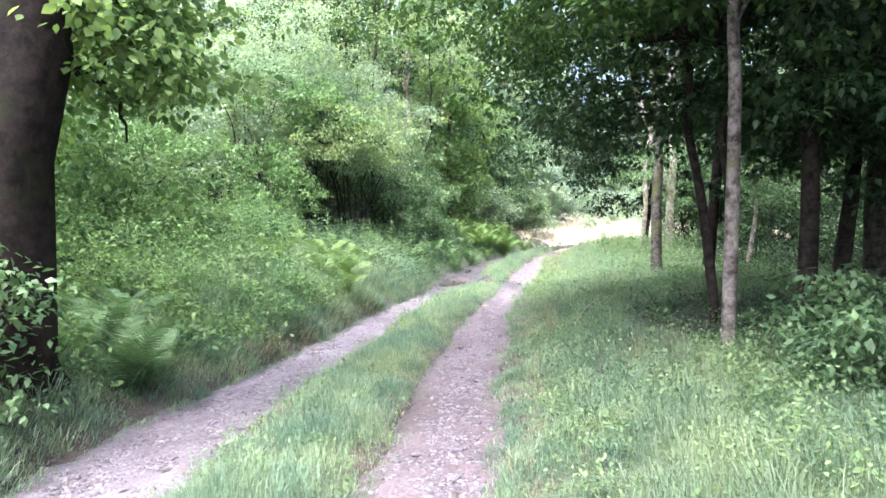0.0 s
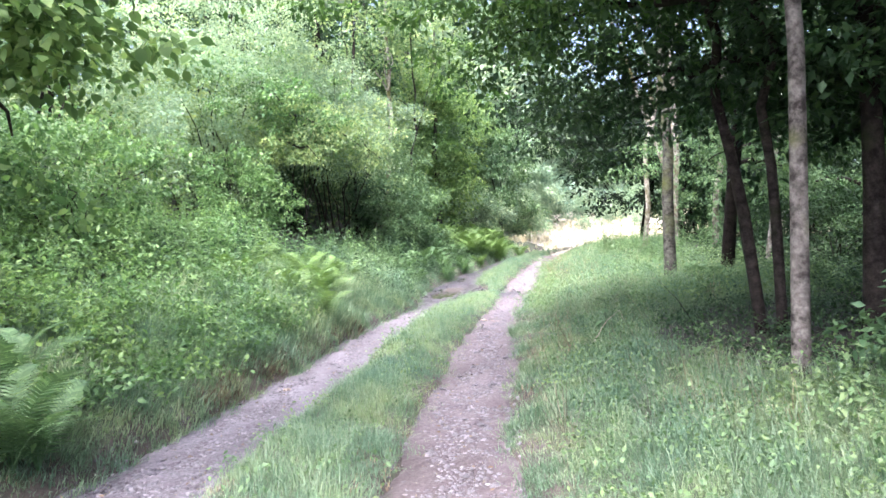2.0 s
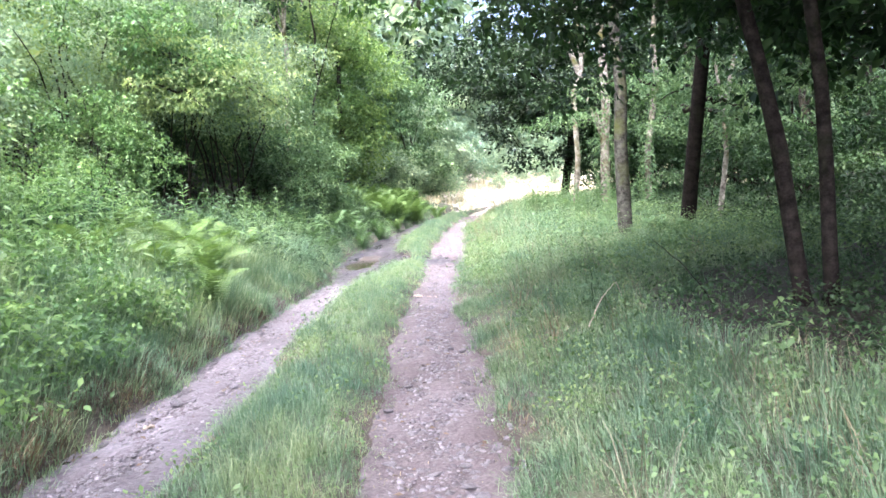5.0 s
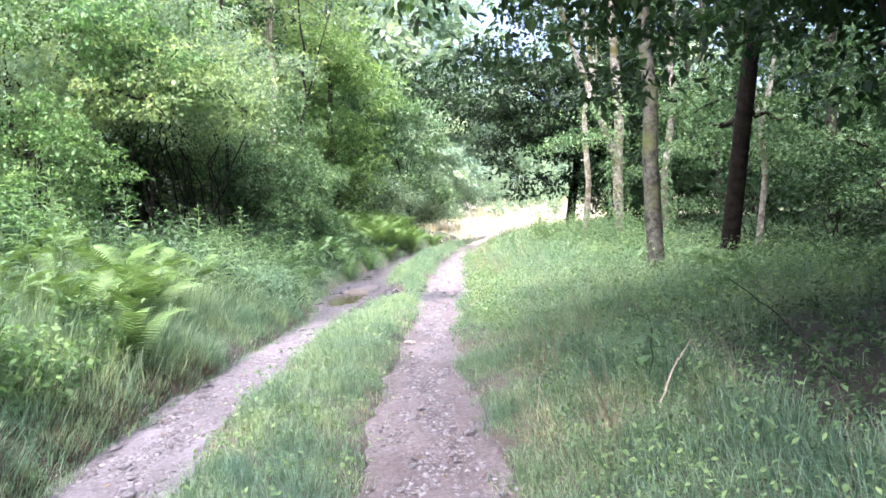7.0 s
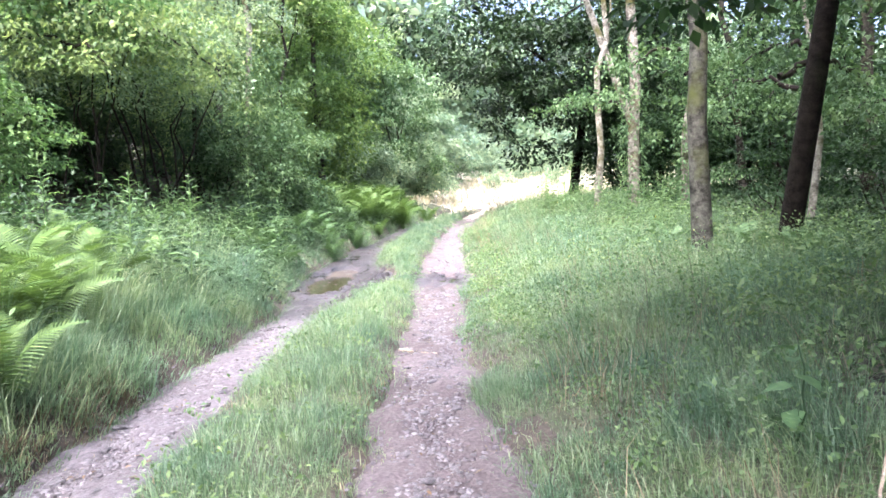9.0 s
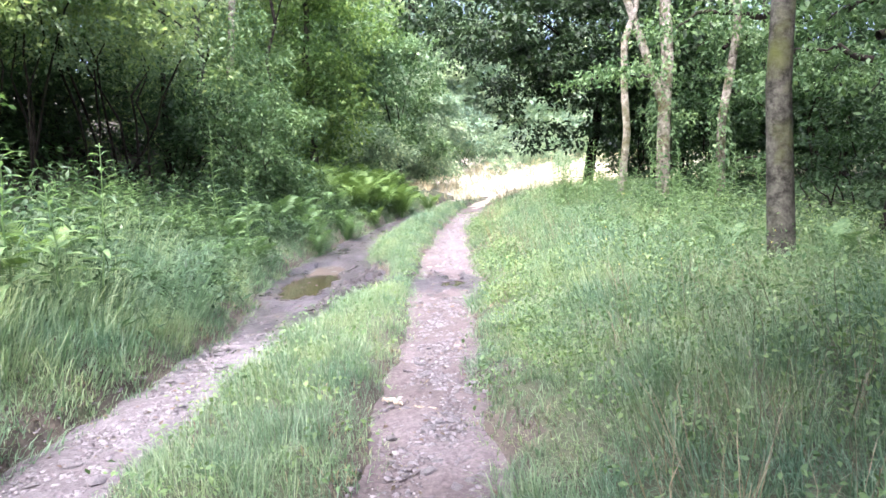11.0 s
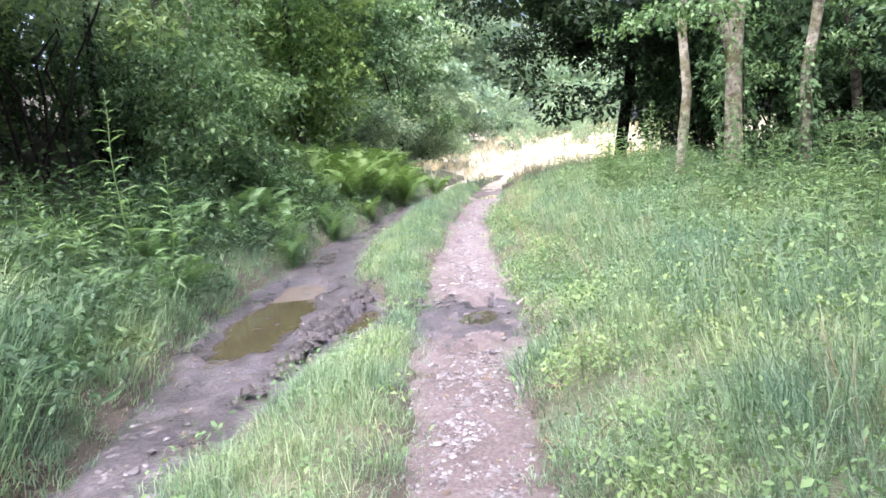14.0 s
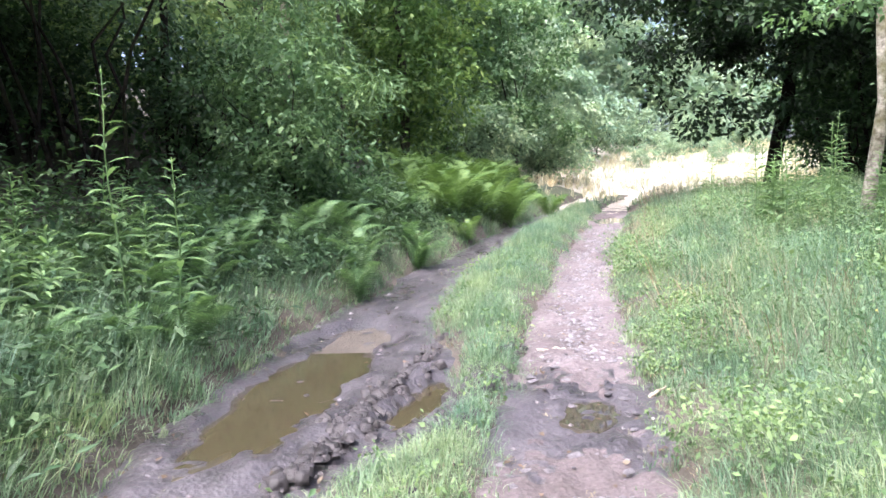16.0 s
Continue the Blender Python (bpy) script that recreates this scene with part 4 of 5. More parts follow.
def sward(name, label, rng, material, x, y, keep, height, width, flop=0.0):
    dl, dr, inside = offsets(x, y)
    k = keep(x, y, dl, dr, inside)
    x, y, dl, dr, inside = x[k], y[k], dl[k], dr[k], inside[k]
    ob = part(name, raw_mesh(name, *grass_blades(rng, x, y, height(x, y, dl, dr, inside), width, flop)), material)
    return tagged(ob, label, "grass", kind="stuff")


def along(rng, n, y0, y1, power=1.5):
    """Distances along the track, closer together near its start."""
    return y0 + (y1 - y0) * rng.rand(n) ** power


def deep_shade(x, y):
    """1 under the trees by the verge, where hardly any grass grows."""
    return soft_step(1.25 - np.hypot((x - 4.35) / 1.75, (y - 8.9) / 2.4) + 0.12 * wave(x, y, 0.7, 35), 0.0, 0.3)


rng = np.random.RandomState(101)
n = 150000
y = along(rng, n, 2.3, 31, 1.2)
x = left_rut(y) + left_half(y) + (right_rut(y) - right_half(y) - left_rut(y) - left_half(y)) * rng.uniform(-0.06, 1.06, n)
thin = rng.rand(n)
sward("grass_strip", "fresh grass strip between the wheel ruts", rng, GRASS, x, y,
      lambda x, y, dl, dr, i: (i < 0.11 - 0.32 * thin ** 1.5) & (thin < 0.75 + 0.5 * wave(x, y, 0.6, 47)),
      lambda x, y, dl, dr, i: 0.05 + 0.15 * soft_step(-i, -0.05, 0.4) + 0.05 * wave(x, y, 1.2, 21), 0.0038)
n = 230000
y = along(rng, n, 2.0, 29, 1.2)
thin = rng.rand(n)
x = right_rut(y) + right_half(y) - 0.05 + 4.6 * rng.rand(n) ** 1.6
sward("grass_verge_east", "long lush grass of the verge under the trees", rng, GRASS, x, y,
      lambda x, y, dl, dr, i: (dr > -0.04 + 0.2 * thin ** 2) & (wave(x, y, 0.8, 33) > -1.7) & (thin > 0.95 * deep_shade(x, y)),
      lambda x, y, dl, dr, i: (0.07 + (0.27 + 0.12 * soft_step(y, 12, 16)) * soft_step(dr, 0.0, 1.7) + 0.08 * wave(x, y, 1.5, 22) + 0.05 * wave(x, y, 0.5, 28)) * (1 - 0.6 * deep_shade(x, y)), 0.0044, -0.25)
n = 45000
y = along(rng, n, 2.3, 24, 1.15)
side = rng.rand(n) < 0.65
x = np.where(side, right_rut(y) + right_half(y) - 0.08 + 0.9 * rng.rand(n) ** 1.3, left_rut(y) - left_half(y) + 0.08 - 0.5 * rng.rand(n) ** 1.3)
thin = rng.rand(n)
sward("grass_edge", "short trodden grass at the outer edges of the ruts", rng, GRASS, x, y,
      lambda x, y, dl, dr, i: (i < 0.10 - 0.16 * thin) & (thin < 0.85 + 0.4 * wave(x, y, 0.7, 48)), lambda x, y, dl, dr, i: 0.075 + 0.03 * wave(x, y, 0.6, 49), 0.0055)
n = 105000
y = along(rng, n, 2.3, 32, 1.15)
thin = rng.rand(n)
x = left_rut(y) - left_half(y) + 0.06 - 2.4 * rng.rand(n) ** 1.6
sward("grass_verge_west", "overhanging grass at the foot of the bank", rng, GRASS, x, y,
      lambda x, y, dl, dr, i: dl > -0.05 + 0.15 * thin ** 2,
      lambda x, y, dl, dr, i: 0.10 + (0.16 + 0.17 * soft_step(y, 9, 13) * (1 - soft_step(y, 17, 20))) * soft_step(dl, 0.0, 0.7) + 0.08 * wave(x, y, 1.3, 23), 0.0062, 0.6)
n = 22000
y = rng.uniform(8.5, 18.5, n)
x = left_rut(y) - left_half(y) - 0.1 - 2.2 * rng.rand(n)
sward("grass_bank", "tall pale grass growing through the herbs of the bank", rng, GRASS, x, y,
      lambda x, y, dl, dr, i: (dl > 0.1) & (wave(x, y, 1.2, 53) > -0.35), lambda x, y, dl, dr, i: 0.38 + 0.22 * soft_step(dl, 0.2, 1.2) + 0.08 * wave(x, y, 0.9, 54), 0.0055, 0.5)
n = 60000
y = along(rng, n, 2.3, 26, 1.2)
edge = rng.randint(0, 4, n)
x = np.choose(edge, [left_rut(y) - left_half(y), left_rut(y) + left_half(y), right_rut(y) - right_half(y), right_rut(y) + right_half(y)]) + np.where(edge == 3, 0.08, 0) + 0.16 * rng.randn(n)
thin = rng.rand(n)
sward("grass_dry", "dry flattened grass along the edges of the ruts", rng, GRASS_DRY, x, y,
      lambda x, y, dl, dr, i: thin < 0.6 + 0.45 * wave(x, y, 1.4, 24), lambda x, y, dl, dr, i: 0.035 + 0.06 * soft_step(-i, 0, 0.3), 0.006)
n = 11000
y = rng.uniform(5, 34, n)
x = right_rut(y) + right_half(y) + 0.3 + 3.0 * rng.rand(n)
sward("grass_heads", "thin beige seed stalks standing above the verge grass", rng, GRASS_DRY, x, y,
      lambda x, y, dl, dr, i: (dr > 0.3) & (wave(x, y, 2.2, 56) > -0.1 - 0.4 * soft_step(y, 17, 20)) & (deep_shade(x, y) < 0.2), lambda x, y, dl, dr, i: 0.52 + 0.1 * wave(x, y, 1.0, 57), 0.0035, -0.4)
n = 2600
y = rng.uniform(7.8, 12.6, n)
x = left_rut(y) - left_half(y) - 0.02 - 0.26 * rng.rand(n)
sward("grass_dead", "dead brown grass hanging over the edge of the rut", rng, GRASS_DEAD, x, y,
      lambda x, y, dl, dr, i: (dl > -0.04) & (wave(x, y, 0.7, 29) > -0.35), lambda x, y, dl, dr, i: 0.17 + 0 * x, 0.006, 0.9)
x, y = strewn(rng, 26000, 3, 15, 30.0, 45.0)
sward("grass_far", "grass along the bend of the track", rng, GRASS, x, y,
      lambda x, y, dl, dr, i: (i < -0.05) & (dl < 4) & (dr < 5) & (rng.rand(len(x)) < 0.8 - 0.8 * soft_step(y, 30.5, 34.5)), lambda x, y, dl, dr, i: 0.22 + 0.05 * wave(x, y, 1.5, 25), 0.018)
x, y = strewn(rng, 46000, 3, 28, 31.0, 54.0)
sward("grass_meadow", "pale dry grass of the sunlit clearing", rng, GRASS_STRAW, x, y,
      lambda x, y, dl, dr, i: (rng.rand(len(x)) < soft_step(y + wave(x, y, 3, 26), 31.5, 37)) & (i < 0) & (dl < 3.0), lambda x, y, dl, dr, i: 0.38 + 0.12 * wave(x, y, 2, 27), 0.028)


# ---- undergrowth: leafy herbs and brambles ----
def herbage(name, label, rng, leaf, n, box, keep, tall, per, size, shape=SIMPLE, droop=0.3, loose=0.16):
    """Stalks with leaves all the way up, too many to count."""
    x, y = strewn(rng, n, *box)
    dl, dr, inside = offsets(x, y)
    k = keep(x, y, dl, dr, rng)
    x, y, dl, dr = x[k], y[k], dl[k], dr[k]
    h = tall(x, y, dl, dr) * (0.5 + 0.6 * rng.rand(len(x)) + 0.5 * (rng.rand(len(x)) < 0.12))
    u = rng.rand(len(x), per) ** 0.8
    px = x[:, None] + loose * rng.randn(len(x), per)
    py = y[:, None] + loose * rng.randn(len(x), per)
    pz = surface(x, y)[:, None] + 0.05 + h[:, None] * u
    places = np.stack([px, py, pz], -1).reshape(-1, 3)
    ob = part(name, raw_mesh(name, *leaves_at(rng, places, size, shape, droop, 0.45)), leaf)
    return tagged(ob, label, "undergrowth", kind="stuff")


herbage("brambles", "yellow-green brambles and herbs covering the bank", rng, LEAF_BRAMBLE, 6000, (-8.0, -1.2, 2.5, 17.0),
        lambda x, y, dl, dr, r: (dl > 0.15 + 0.35 * r.rand(len(x))) & ((x < -3.4) | (y < 11.8)) & (wave(x, y, 1.1, 46) > -0.4), lambda x, y, dl, dr: 0.32 + 0.55 * soft_step(dl, 0.5, 2.4) + 0.46 * np.maximum(wave(x, y, 1.5, 41), -0.6), 30, 0.064, loose=0.11)
herbage("bank_herbs", "leafy green herbs on the bank, shade put into their colour", rng, LEAF_HERB_SHADE, 5200, (-6.5, 3.2, 10.0, 32.0),
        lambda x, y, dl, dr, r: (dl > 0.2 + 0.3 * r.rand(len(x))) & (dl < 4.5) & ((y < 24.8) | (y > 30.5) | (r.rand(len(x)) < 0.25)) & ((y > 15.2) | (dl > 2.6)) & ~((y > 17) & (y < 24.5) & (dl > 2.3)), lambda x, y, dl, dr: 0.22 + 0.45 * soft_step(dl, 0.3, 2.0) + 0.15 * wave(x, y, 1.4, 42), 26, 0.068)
herbage("bank_nettles", "narrow-leaved herbs and nettles on the shaded bank", rng, LEAF_HERB_SHADE, 4600, (-5.0, 3.2, 14.5, 32.0),
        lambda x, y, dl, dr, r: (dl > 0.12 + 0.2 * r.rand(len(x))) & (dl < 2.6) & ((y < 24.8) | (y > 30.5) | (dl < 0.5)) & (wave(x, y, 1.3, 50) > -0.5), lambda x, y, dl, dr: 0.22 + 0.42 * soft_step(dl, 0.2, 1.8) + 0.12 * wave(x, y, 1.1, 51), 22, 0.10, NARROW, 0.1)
herbage("verge_herbs", "broad-leaved weeds among the verge grass", rng, LEAF_CLOVER, 3000, (1.5, 8.0, 3.0, 30.0),
        lambda x, y, dl, dr, r: (dr > 1.6) & (r.rand(len(x)) < 0.25 + 0.25 * dr) & (deep_shade(x, y) < 0.5), lambda x, y, dl, dr: 0.33 + 0.15 * wave(x, y, 1.2, 43), 20, 0.06, loose=0.10)
herbage("verge_clover", "small leafy herbs woven through the grass", rng, LEAF_CLOVER, 8000, (0.2, 6.5, 3.0, 28.0),
        lambda x, y, dl, dr, r: (dr > 0.35) & (r.rand(len(x)) < 1.1) & (deep_shade(x, y) < 0.4), lambda x, y, dl, dr: 0.12 + 0.30 * soft_step(dr, 0.2, 1.6), 11, 0.034, SIMPLE, loose=0.07)
herbage("shade_herbs", "sparse herbs on the soil under the trees, shade put into their colour", rng, LEAF_HERB_SHADE, 1500, (2.6, 6.8, 6.0, 12.2),
        lambda x, y, dl, dr, r: (deep_shade(x, y) > 0.3) & (wave(x, y, 0.9, 59) > -0.2), lambda x, y, dl, dr: 0.16 + 0.08 * wave(x, y, 0.8, 60), 14, 0.05, loose=0.08)
herbage("wood_herbs", "herbs and seedlings on the floor of the wood, shade put into their colour", rng, LEAF_HERB_SHADE, 3600, (6.0, 16.0, 9.0, 29.0),
        lambda x, y, dl, dr, r: (dr > 3.2) & (wave(x, y, 1.6, 61) > -0.7), lambda x, y, dl, dr: 0.28 + 0.12 * wave(x, y, 1.3, 62), 16, 0.085, loose=0.14)
herbage("strip_clover", "small herbs in the grass between the ruts", rng, LEAF_CLOVER, 2600, (-1.9, 3.2, 3.5, 24.0),
        lambda x, y, dl, dr, r: (dl < -0.1) & (dr < -0.1) & (offsets(x, y)[2] < -0.05), lambda x, y, dl, dr: 0.10 + 0 * x, 9, 0.035, loose=0.06)
herbage("edge_weeds", "low pale green weeds at the edge of the rut", rng, LEAF_CLOVER, 3600, (-0.5, 4.2, 13.0, 24.0),
        lambda x, y, dl, dr, r: (dr > 0.02) & (dr < 0.55) & (wave(x, y, 1.5, 44) > -0.1), lambda x, y, dl, dr: 0.27 + 0.06 * wave(x, y, 0.8, 58), 26, 0.032, loose=0.07)


# ---- ferns ----
def frond_mesh(name, length, pairs, width, seed):
    """An arching rib with tapering toothed leaflets to both sides."""
    rng = np.random.RandomState(seed)
    t = np.linspace(0, 1, 8)
    rib = np.stack([0 * t, length * (0.78 * t), length * (0.75 * t - 0.62 * t ** 2.4)], -1)
    pieces = [tube(rib, 0.006 * (1.1 - t), 3, seed)]
    for k in range(pairs):
        u = 0.16 + 0.82 * k / (pairs - 1)
        at = np.array([np.interp(u, t, rib[:, a]) for a in range(3)])
        long = width * np.sin(3.1416 * min(1, 0.22 + 0.78 * u)) ** 0.8 + 0.02
        for side in (-1, 1):
            a = side * (1.25 - 0.35 * u)
            steps = np.linspace(0, 1, 3)
            mid = at + np.outer(steps * long, (np.sin(a), np.cos(a), 0)) - np.outer(steps ** 2, (0, 0, 0.18 * long))
            across = np.array([np.cos(a), -np.sin(a), 0]) * length * 0.0088
            wide = np.array([1.0, 0.8, 0.05])[:, None]
            v = np.concatenate([mid - across * wide, mid + across * wide])
            f = np.array([q for i in range(2) for q in ((i, i + 1, i + 4), (i, i + 4, i + 3))])
            pieces.append((v, f))
    return raw_mesh(name, *joined(pieces))


FRONDS = [frond_mesh("frond", 1.0, 27, 0.15, 1), frond_mesh("frond", 1.0, 25, 0.18, 2)]


# same fronds, for the ferns with shade in their leaf colour
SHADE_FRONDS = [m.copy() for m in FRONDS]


def fern(x, y, size, fronds, seed, label, upright=0.0, bright=True):
    rng = np.random.RandomState(seed)
    t = thing("fern", (x, y, float(surface(x, y)) - 0.02), label, "fern", "ferns on the bank")
    for k in range(fronds):
        ob = part("frond", (FRONDS if bright else SHADE_FRONDS)[k % 2], LEAF_FERN if bright else LEAF_SOFT_SHADE, t)
        ob.matrix_basis = pose(0, 0, 0, 14 + upright + 26 * rng.rand(), 12 * rng.randn(), 360 * k / fronds + 25 * rng.randn()) @ Matrix.Scale(size * (0.75 + 0.4 * rng.rand()), 4)
    return t


rng = np.random.RandomState(55)
for cx, cy, sx, sy, n, size, text in ((-2.15, 13.2, 0.3, 0.7, 14, 0.85, "bright green bracken fern in full leaf"), (-2.7, 14.6, 0.4, 0.7, 12, 0.9, "bright green bracken fern in full leaf"),
                                      (1.15, 26.4, 0.45, 1.0, 26, 0.95, "tall arching green fern clump at the bend"), (2.1, 29.0, 0.45, 1.1, 22, 1.0, "tall arching green fern clump at the bend"), (-2.6, 12.2, 0.3, 0.6, 7, 0.85, "bright green bracken fern in full leaf"),
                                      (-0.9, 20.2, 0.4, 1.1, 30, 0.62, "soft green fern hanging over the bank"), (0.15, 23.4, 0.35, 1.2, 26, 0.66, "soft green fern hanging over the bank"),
                                      (-3.15, 5.9, 0.35, 0.3, 6, 0.8, "fern at the foot of the trunk"), (5.3, 14.6, 0.4, 0.8, 6, 0.7, "fern under the trees")):
    for k in range(n):
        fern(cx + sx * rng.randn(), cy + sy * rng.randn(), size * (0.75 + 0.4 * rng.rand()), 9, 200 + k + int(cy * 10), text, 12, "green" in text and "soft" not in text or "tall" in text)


# ---- tall herbs ----
LANCE = raw_mesh("leaf", *joined([(np.array([(0, 0, 0), (0.10, 0.35, 0.05), (0.07, 0.7, 0.02), (0, 1, -0.16), (-0.07, 0.7, 0.02), (-0.10, 0.35, 0.05), (0, 0.35, 0.02), (0, 0.7, -0.02)]),
                                 np.array([(0, 1, 6), (1, 2, 7), (1, 7, 6), (2, 3, 7), (7, 3, 4), (6, 7, 4), (6, 4, 5), (0, 6, 5)]))]))


def tall_herb(x, y, height, seed, label):
    """An upright stalk with whorls of lance leaves that shrink towards the tip."""
    rng = np.random.RandomState(seed)
    t = thing("willowherb", (x, y, float(surface(x, y)) - 0.02), label, "wild plant", "tall herbs")
    line = bend((0, 0, 0), (0.06 * rng.randn(), 0.06 * rng.randn(), height), 8, 0, rng, 0.02)
    part("stalk", raw_mesh("stalk", *tube(line, 0.008 * np.linspace(1, 0.4, 8), 6, seed), smooth=True), LEAF_CLOVER, t)
    k, z = 0, 0.25 * height
    while z < height:
        u = z / height
        for side in (0, 180):
            ob = part("leaf", LANCE, LEAF_CLOVER, t)
            at = [float(np.interp(u, np.linspace(0, 1, 8), line[:, a])) for a in range(3)]
            ob.matrix_basis = pose(*at, 25 - 30 * (1 - u) + 8 * rng.randn(), 10 * rng.randn(), side + 67 * k + 12 * rng.randn()) @ Matrix.Scale(0.24 * (1.15 - 0.85 * u ** 2), 4)
        z += height * 0.065 * (1.1 - 0.5 * u)
        k += 1
    return t


PALE_HERB = "pale leafy stalk rising above the brambles"
rng = np.random.RandomState(12)
for i in range(26):
    tall_herb(-3.7 + 0.8 * rng.randn(), 12.6 + 1.5 * rng.randn(), 1.0 + 0.5 * rng.rand(), 340 + i, PALE_HERB)
HERB = "tall willowherb with narrow paired leaves"
for i in range(22):
    px, py = 5.75 + 0.42 * rng.randn(), 23.2 + 0.35 * rng.randn()
    tall_herb(px, py, 0.75 + 0.5 * rng.rand(), 400 + i, "pale leafy willowherb in a clump before the dark tree")
for i in range(10):
    tall_herb(6.3 + 0.5 * rng.randn(), 19.8 + 0.4 * rng.randn(), 0.7 + 0.4 * rng.rand(), 430 + i, HERB)
for i in range(16):
    tall_herb(-1.5 + 0.5 * rng.randn(), 18.5 + 0.6 * rng.randn(), 0.55 + 0.3 * rng.rand(), 450 + i, "young willowherb among the bank herbs")
for i, (px, py, h) in enumerate(((-0.8, 18.75, 1.75), (-0.52, 18.8, 1.3), (-1.17, 14.9, 1.35), (-1.35, 14.6, 1.0), (-2.6, 18.9, 0.9), (-1.2, 19.6, 0.8), (-2.2, 19.4, 0.9), (-2.9, 19.6, 0.8), (-1.7, 20.2, 0.8), (-2.4, 17.6, 0.7), (-2.0, 16.8, 0.7), (5.3, 21.5, 1.4), (5.6, 22.1, 1.5), (5.9, 21.7, 1.3), (5.0, 22.0, 1.2), (6.9, 21.9, 1.4), (4.5, 17.0, 1.0), (5.2, 17.4, 1.1), (5.6, 17.9, 1.2), (6.2, 21.0, 1.3), (6.6, 20.6, 1.2), (5.6, 20.2, 1.0), (7.0, 19.6, 1.3))):
    tall_herb(px, py, h, 300 + i, HERB)


# ---- loose things on the track ----
def stone_mesh(seed, flat):
    bm = bmesh.new()
    bmesh.ops.create_icosphere(bm, subdivisions=1, radius=1.0)
    rng = np.random.RandomState(seed)
    for v in bm.verts:
        v.co = Vector((v.co.x * (1 + 0.25 * rng.randn()), v.co.y * (0.75 + 0.2 * rng.randn()), v.co.z * flat * (1 + 0.2 * rng.randn())))
    me = bpy.data.meshes.new("stone")
    bm.to_mesh(me)
    bm.free()
    me.materials.append(STONE)
    return me


STONES = [stone_mesh(k, 0.25 + 0.08 * (k % 3)) for k in range(6)]
rng = np.random.RandomState(9)
for rut, centre, half in ((rut_west, left_rut, left_half), (rut_east, right_rut, right_half)):
    for k in range(290):
        y = rng.uniform(3.0, 16.5 if centre is left_rut else 19.5)
        x = float(centre(y)) + float(half(y)) * rng.uniform(-0.95, 0.95)
        ob = part("stone", STONES[k % 6], None, rut)
        s = 0.018 + 0.04 * rng.rand() ** 2.2
        ob.matrix_basis = pose(x, y, float(surface(x, y)) + 0.15 * s, 8 * rng.randn(), 8 * rng.randn(), 360 * rng.rand()) @ Matrix.Scale(s, 4)

CHIP = (np.array([(-0.5, -0.34, -0.1), (0.4, -0.42, -0.1), (0.55, 0.2, -0.1), (-0.1, 0.45, -0.1), (-0.42, -0.26, 0.13), (0.33, -0.32, 0.17), (0.44, 0.15, 0.14), (-0.1, 0.34, 0.1)]),
        np.array([(0, 1, 5), (0, 5, 4), (1, 2, 6), (1, 6, 5), (2, 3, 7), (2, 7, 6), (3, 0, 4), (3, 4, 7), (4, 5, 6), (4, 6, 7)]))
pieces = []
for centre, half in ((left_rut, left_half), (right_rut, right_half)):
    n = 20000
    y = along(rng, n, 2.5, 27, 1.25)
    x = centre(y) + half(y) * np.clip(0.52 * rng.randn(n), -1.15, 1.15)
    dry = (rng.rand(n) < 0.05) | (y < (15.5 if centre is left_rut else 17.2)) | ((y > 19.2) & (centre is right_rut))
    x, y = x[dry], y[dry]
    n = len(x)
    pieces.append(scatter(CHIP, np.stack([x, y, surface(x, y) + 0.002], -1), turns(rng.rand(n) * 6.28, 0.16 * rng.randn(n), 0.16 * rng.randn(n)), 0.010 + 0.036 * rng.rand(n) ** 2.4))
tagged(part("gravel", raw_mesh("gravel", *joined(pieces)), CHIPS), "pale gravel chips scattered over the ruts", "gravel", kind="stuff")

n = 800
y = rng.uniform(3, 22, n)
side = rng.rand(n) < 0.5
x = np.where(side, right_rut(y) + (right_half(y) + 0.1) * rng.uniform(-1, 1.3, n), left_rut(y) + (left_half(y) + 0.1) * rng.uniform(-1.3, 1, n))
litter = scatter(SIMPLE, np.stack([x, y, surface(x, y) + 0.012], -1), turns(rng.rand(n) * 6.28, 0.25 * rng.randn(n), 0.3 * rng.randn(n)), 0.025 + 0.035 * rng.rand(n))
tagged(part("leaf_litter", raw_mesh("leaf_litter", *litter), LEAF_LITTER), "brown fallen leaves strewn along the track", "leaf litter", kind="stuff")

# churned mud between the puddles
n = 700
y = 18.3 + 0.6 * rng.randn(n)
x = np.where(rng.rand(n) < 0.6, 0.84 + 0.3 * (y - 18.4) + 0.075 * rng.randn(n), 1.36 + 0.3 * (y - 18.4) + 0.09 * rng.randn(n))
CLOD = (np.array([(-0.5, -0.5, -0.2), (0.5, -0.5, -0.2), (0.5, 0.5, -0.2), (-0.5, 0.5, -0.2), (-0.3, -0.25, 0.3), (0.3, -0.3, 0.35), (0.28, 0.3, 0.3), (-0.3, 0.3, 0.4)]),
        np.array([(0, 1, 5), (0, 5, 4), (1, 2, 6), (1, 6, 5), (2, 3, 7), (2, 7, 6), (3, 0, 4), (3, 4, 7), (4, 5, 6), (4, 6, 7)]))
clods = scatter(CLOD, np.stack([x, y, surface(x, y) + np.where(np.abs(x - 0.87 - 0.3 * (y - 18.3)) < 0.1, 0.05, 0.0)], -1), turns(rng.rand(n) * 6.28, 0.4 * rng.randn(n), 0.4 * rng.randn(n)), 0.018 + 0.075 * rng.rand(n) ** 2.5)
tagged(part("mud_clods", raw_mesh("mud_clods", *clods), MUD_DARK), "dark wet clods of churned mud", "mud", kind="stuff")


